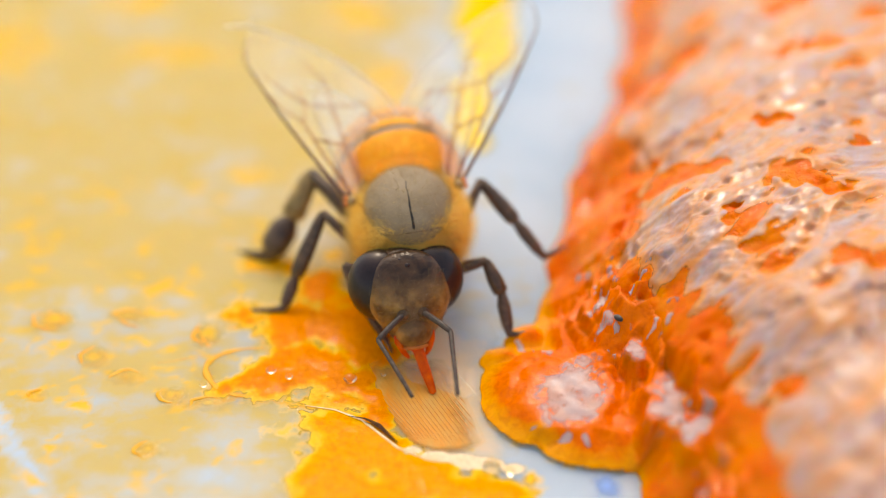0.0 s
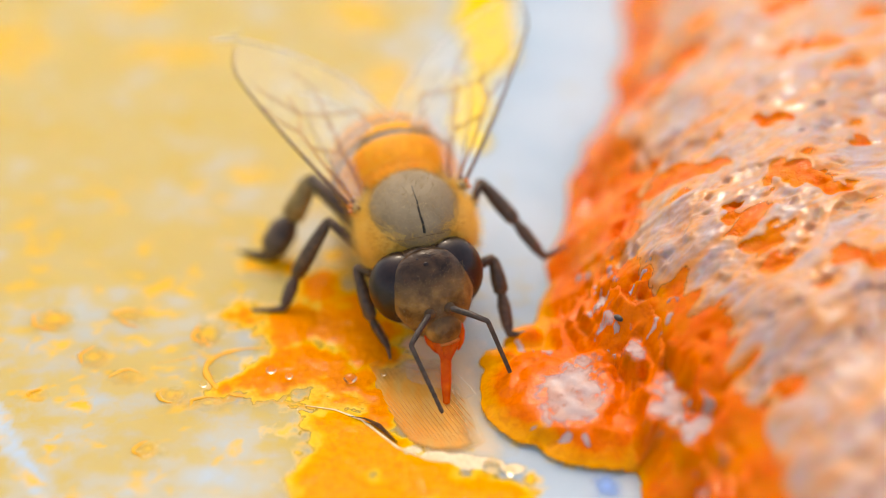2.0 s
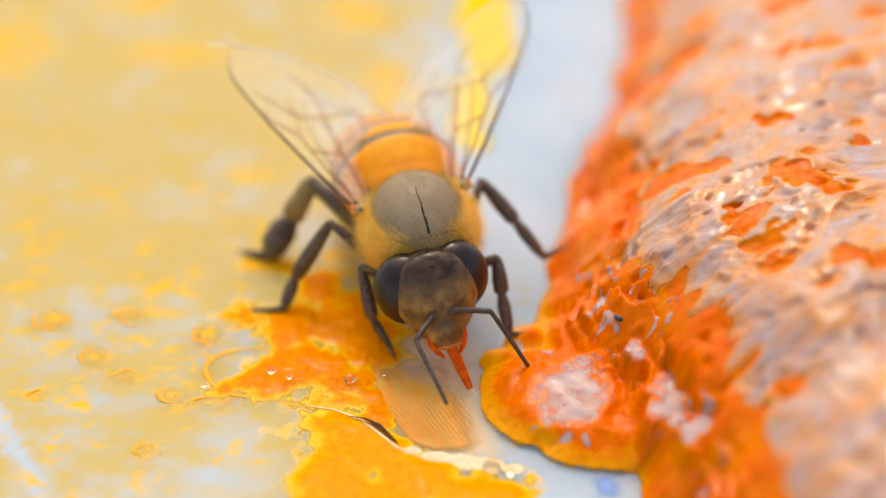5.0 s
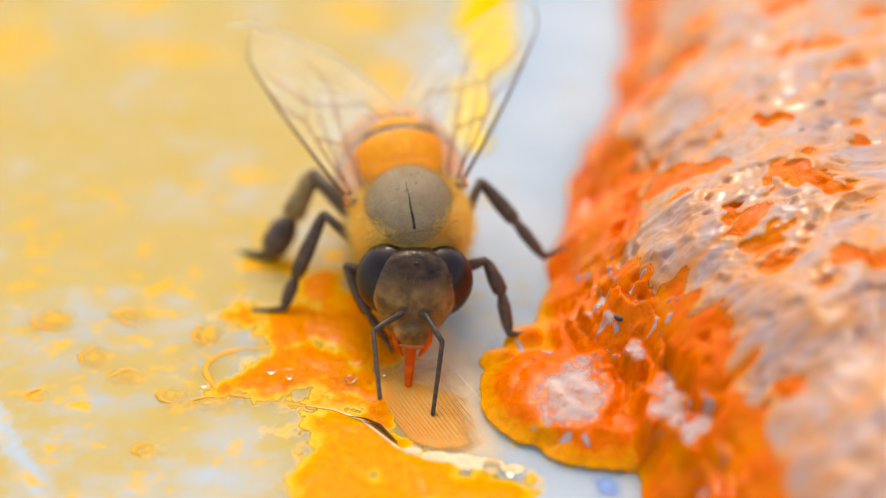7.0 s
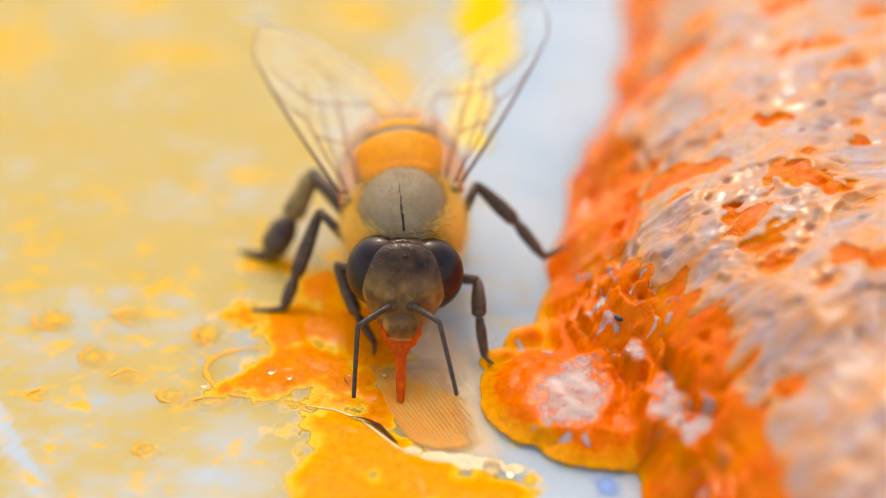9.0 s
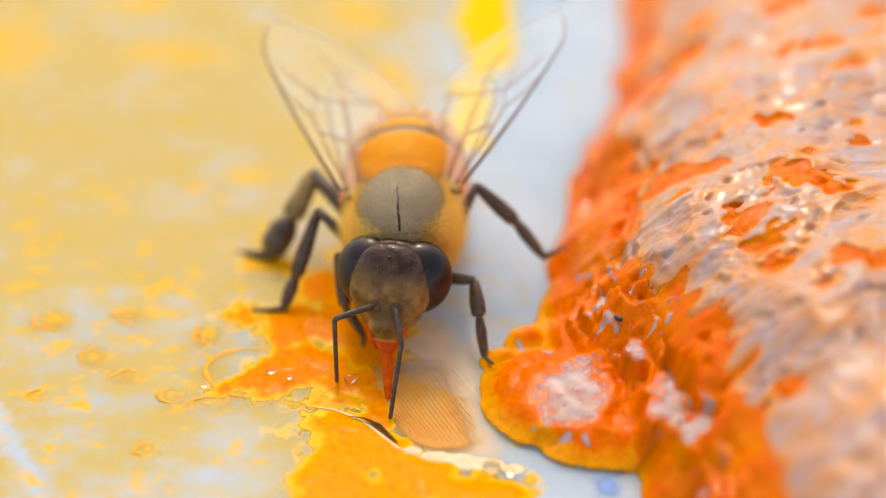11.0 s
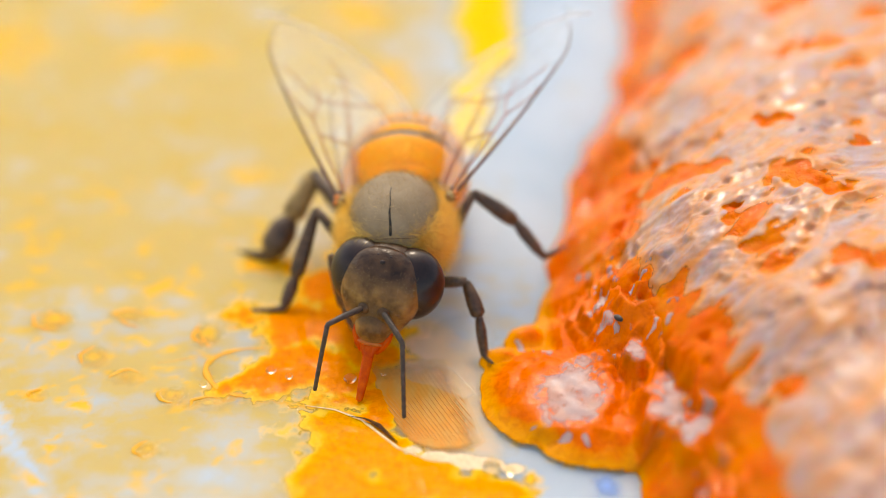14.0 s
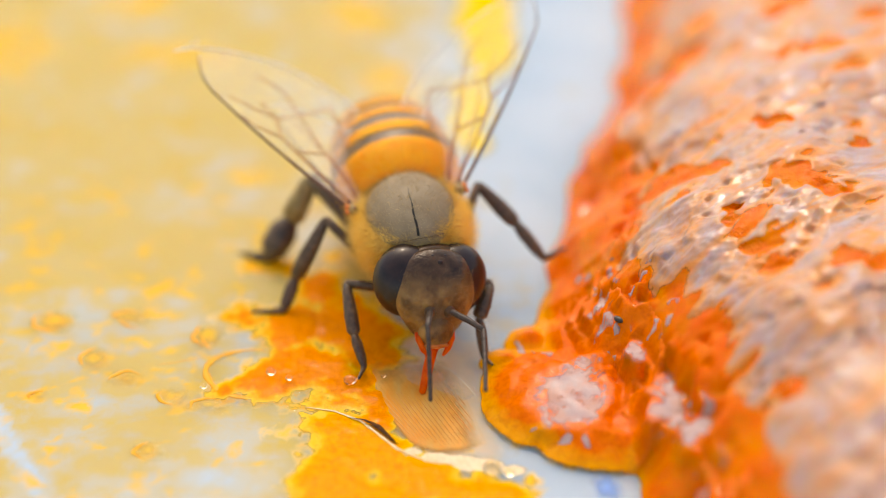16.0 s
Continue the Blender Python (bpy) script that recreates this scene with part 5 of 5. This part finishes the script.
TONGUE_TIP = [(1.19, -2.91, 0.12), (1.21, -2.38, 0.12), (1.63, -3.11, 0.12), (1.96, -2.98, 0.12), (1.61, -3.4, 0.12), (2.12, -3.4, 0.12), (2.2, -3.56,
    0.12), (2.75, -3.4, 0.12), (2.89, -3.24, 0.12), (0.81, -2.11, 0.12), (0.39, -2.58, 0.12), (0.46, -3.01, 0.12), (0.39, -2.78, 0.12), (-0.03, -2.78,
    0.12), (0.16, -3.3, 0.12), (-0.4, -3.11, 0.12), (-0.95, -3.17, 0.12), (-0.68, -3.27, 0.12), (-0.68, -3.34, 0.12), (-0.77, -3.11, 0.12), (-1.14,
    -3.27, 0.12), (-1.33, -2.91, 0.12), (-1.3, -2.51, 0.12), (-1.25, -2.74, 0.12), (-0.76, -2.68, 0.12), (-0.46, -2.35, 0.12), (0.84, -2.84, 0.12)]


def ease(times, values, t):
    """Smooth run through values (numbers or tuples) at times, without overshoot."""
    v = np.array(values, float).reshape(len(times), -1)
    x = np.array(times, float)
    h = np.diff(x)[:, None]
    s = np.diff(v, axis=0) / h
    m = np.zeros_like(v)
    same = s[:-1] * s[1:] > 0
    m[1:-1] = np.where(same, 2 * s[:-1] * s[1:] / np.where(same, s[:-1] + s[1:], 1), 0)
    i = int(np.clip(np.searchsorted(x, t, side="right") - 1, 0, len(x) - 2))
    k = (t - x[i]) / (x[i + 1] - x[i])
    d = x[i + 1] - x[i]
    p = ((2 * k ** 3 - 3 * k ** 2 + 1) * v[i] + (k ** 3 - 2 * k ** 2 + k) * d * m[i] + (-2 * k ** 3 + 3 * k ** 2) * v[i + 1] + (k ** 3 - k ** 2) * d * m[i + 1])
    return Vector(p) if len(p) > 1 else float(p[0])


def aimed(start, end, up):
    """A pose in mm: origin at start, y toward end, z as near to up as may be."""
    y = (Vector(end) - Vector(start)).normalized()
    x = y.cross(Vector(up))
    if x.length < 1e-5:
        x = y.cross(Vector((0.3, 0.9, 0.2)))
    x.normalize()
    z = x.cross(y)
    m = Matrix((x, y, z)).transposed().to_4x4()
    m.translation = Vector(start)
    return m


def metres(m):
    """The same pose with its place in metres."""
    m = m.copy()
    m.translation = m.translation * MM
    return m


def body_at(t):
    return (Matrix.Translation((ease(TIMES, BODY_X, t), ease(TIMES, BODY_Y, t), 3.0))
            @ pose(0, 0, 0, 0, -5, ease(TIMES, BODY_TURN, t)))


def head_at(t):
    """The head in the bee's own space."""
    turn = pose(0, 0, 0, -26, -(ease(TIMES, HEAD_LEAN, t) - 5), ease(TIMES, HEAD_TURN, t))
    crown = Vector((ease(TIMES, CROWN_X, t), -2.55, ease(TIMES, CROWN_Z, t)))
    m = turn.copy()
    m.translation = crown - turn @ Vector((0, -0.70, 1.00))
    return m


def wing_pose(s, out, lift, root, lean):
    a, b = radians(out), radians(lift)
    span = Vector((s * math.sin(a) * math.cos(b), math.cos(a) * math.cos(b), math.sin(b)))
    chord = Vector((-s * math.cos(a), math.sin(a), 0)) * math.cos(radians(lean)) + Vector((0, 0, -1)) * math.sin(radians(lean))
    up = (chord.cross(span) if s < 0 else span.cross(chord)).normalized()
    if up.z < 0:
        up = -up
    return aimed(root, Vector(root) + span, up)


WING_T = [0, 1, 3.5, 4, 7, 9, 12, 13, 14.5, 15.2, 15.5, 16]
OUT_A = [26, 25, 28, 28, 25, 26, 26, 25, 25, 32, 46, 42]
LIFT = [24, 24, 24, 24, 24, 24, 24, 24, 24, 25, 28, 29]
RAISED = [0, 0, 0, 0, 0, 0, 0, 0, 0, 5, 13, 11]
OUT_B = [36, 36, 38.5, 38.5, 36, 36.5, 40, 40, 40, 43, 50, 40]


def motions():
    steps = [k / 10 for k in range(161)]
    rows = {}

    def put(ob, t, m):
        rows.setdefault(ob, []).append((t, metres(m)))
    for t in steps:
        body, hd = body_at(t), head_at(t)
        put(bee, t, body)
        put(head, t, hd)
        to_bee = body.inverted()
        to_head = (body @ hd).inverted()
        for (scape, flag), s, elbows, tips in ((antennae[0], -1, ELBOW_A, TIP_A), (antennae[1], 1, ELBOW_B, TIP_B)):
            base = Vector((s * 0.32, -0.90, -0.52))
            e = to_head @ ease(TIMES, elbows, t)
            put(scape, t, aimed(e + (base - e).normalized() * SCAPE, e, (0, 0, 1)))
            put(flag, t, aimed(e, to_head @ ease(TIMES, tips, t), (0, -0.8, 0.6)))
        mouth = Vector((0, -0.56, -1.50))
        tip = to_head @ ease(TIMES, TONGUE_TIP, t)
        start = tip + (mouth - tip).normalized() * TONGUE
        put(proboscis, t, aimed(start, tip, (0, -1, 0.2)))
        waist = Vector((0, 1.6, -0.25))
        put(abdomen, t, Matrix.Translation(waist) @ pose(0, 0, 0, ease(WING_T, RAISED, t), 0, 0) @ Matrix.Translation(-waist))
        for s, fore, hind in wings:
            out = ease(WING_T, OUT_A if s < 0 else OUT_B, t)
            put(fore, t, wing_pose(s, out, ease(WING_T, LIFT, t), (s * 1.88, 0.78, 0.82), 12))
            put(hind, t, wing_pose(s, out - 16, 18, (s * 1.72, 1.05, 0.70), 10))
        for hip, k, l1, l2, ankles, feet, hook, femur, tibia, tarsus in limbs:
            aw = ease([p[0] for p in ankles], [p[1] for p in ankles], t)
            fw = ease([p[0] for p in feet], [p[1] for p in feet], t)
            a, f = to_bee @ aw, to_bee @ fw
            line = a - hip
            d = min(line.length, (l1 + l2) * 0.999)
            n = line.normalized()
            along = (l1 * l1 - l2 * l2 + d * d) / (2 * d)
            high = math.sqrt(max(0.0, l1 * l1 - along * along))
            pole = k - hip
            pole = (pole - n * pole.dot(n)).normalized()
            knee = hip + n * along + pole * high
            put(femur, t, aimed(hip, knee, (0, 0, 1)))
            put(tibia, t, aimed(knee, a, pole))
            put(tarsus, t, aimed(a, f, to_bee.to_3x3() @ hook))
    for ob, way in rows.items():
        walk(ob, way)


motions()
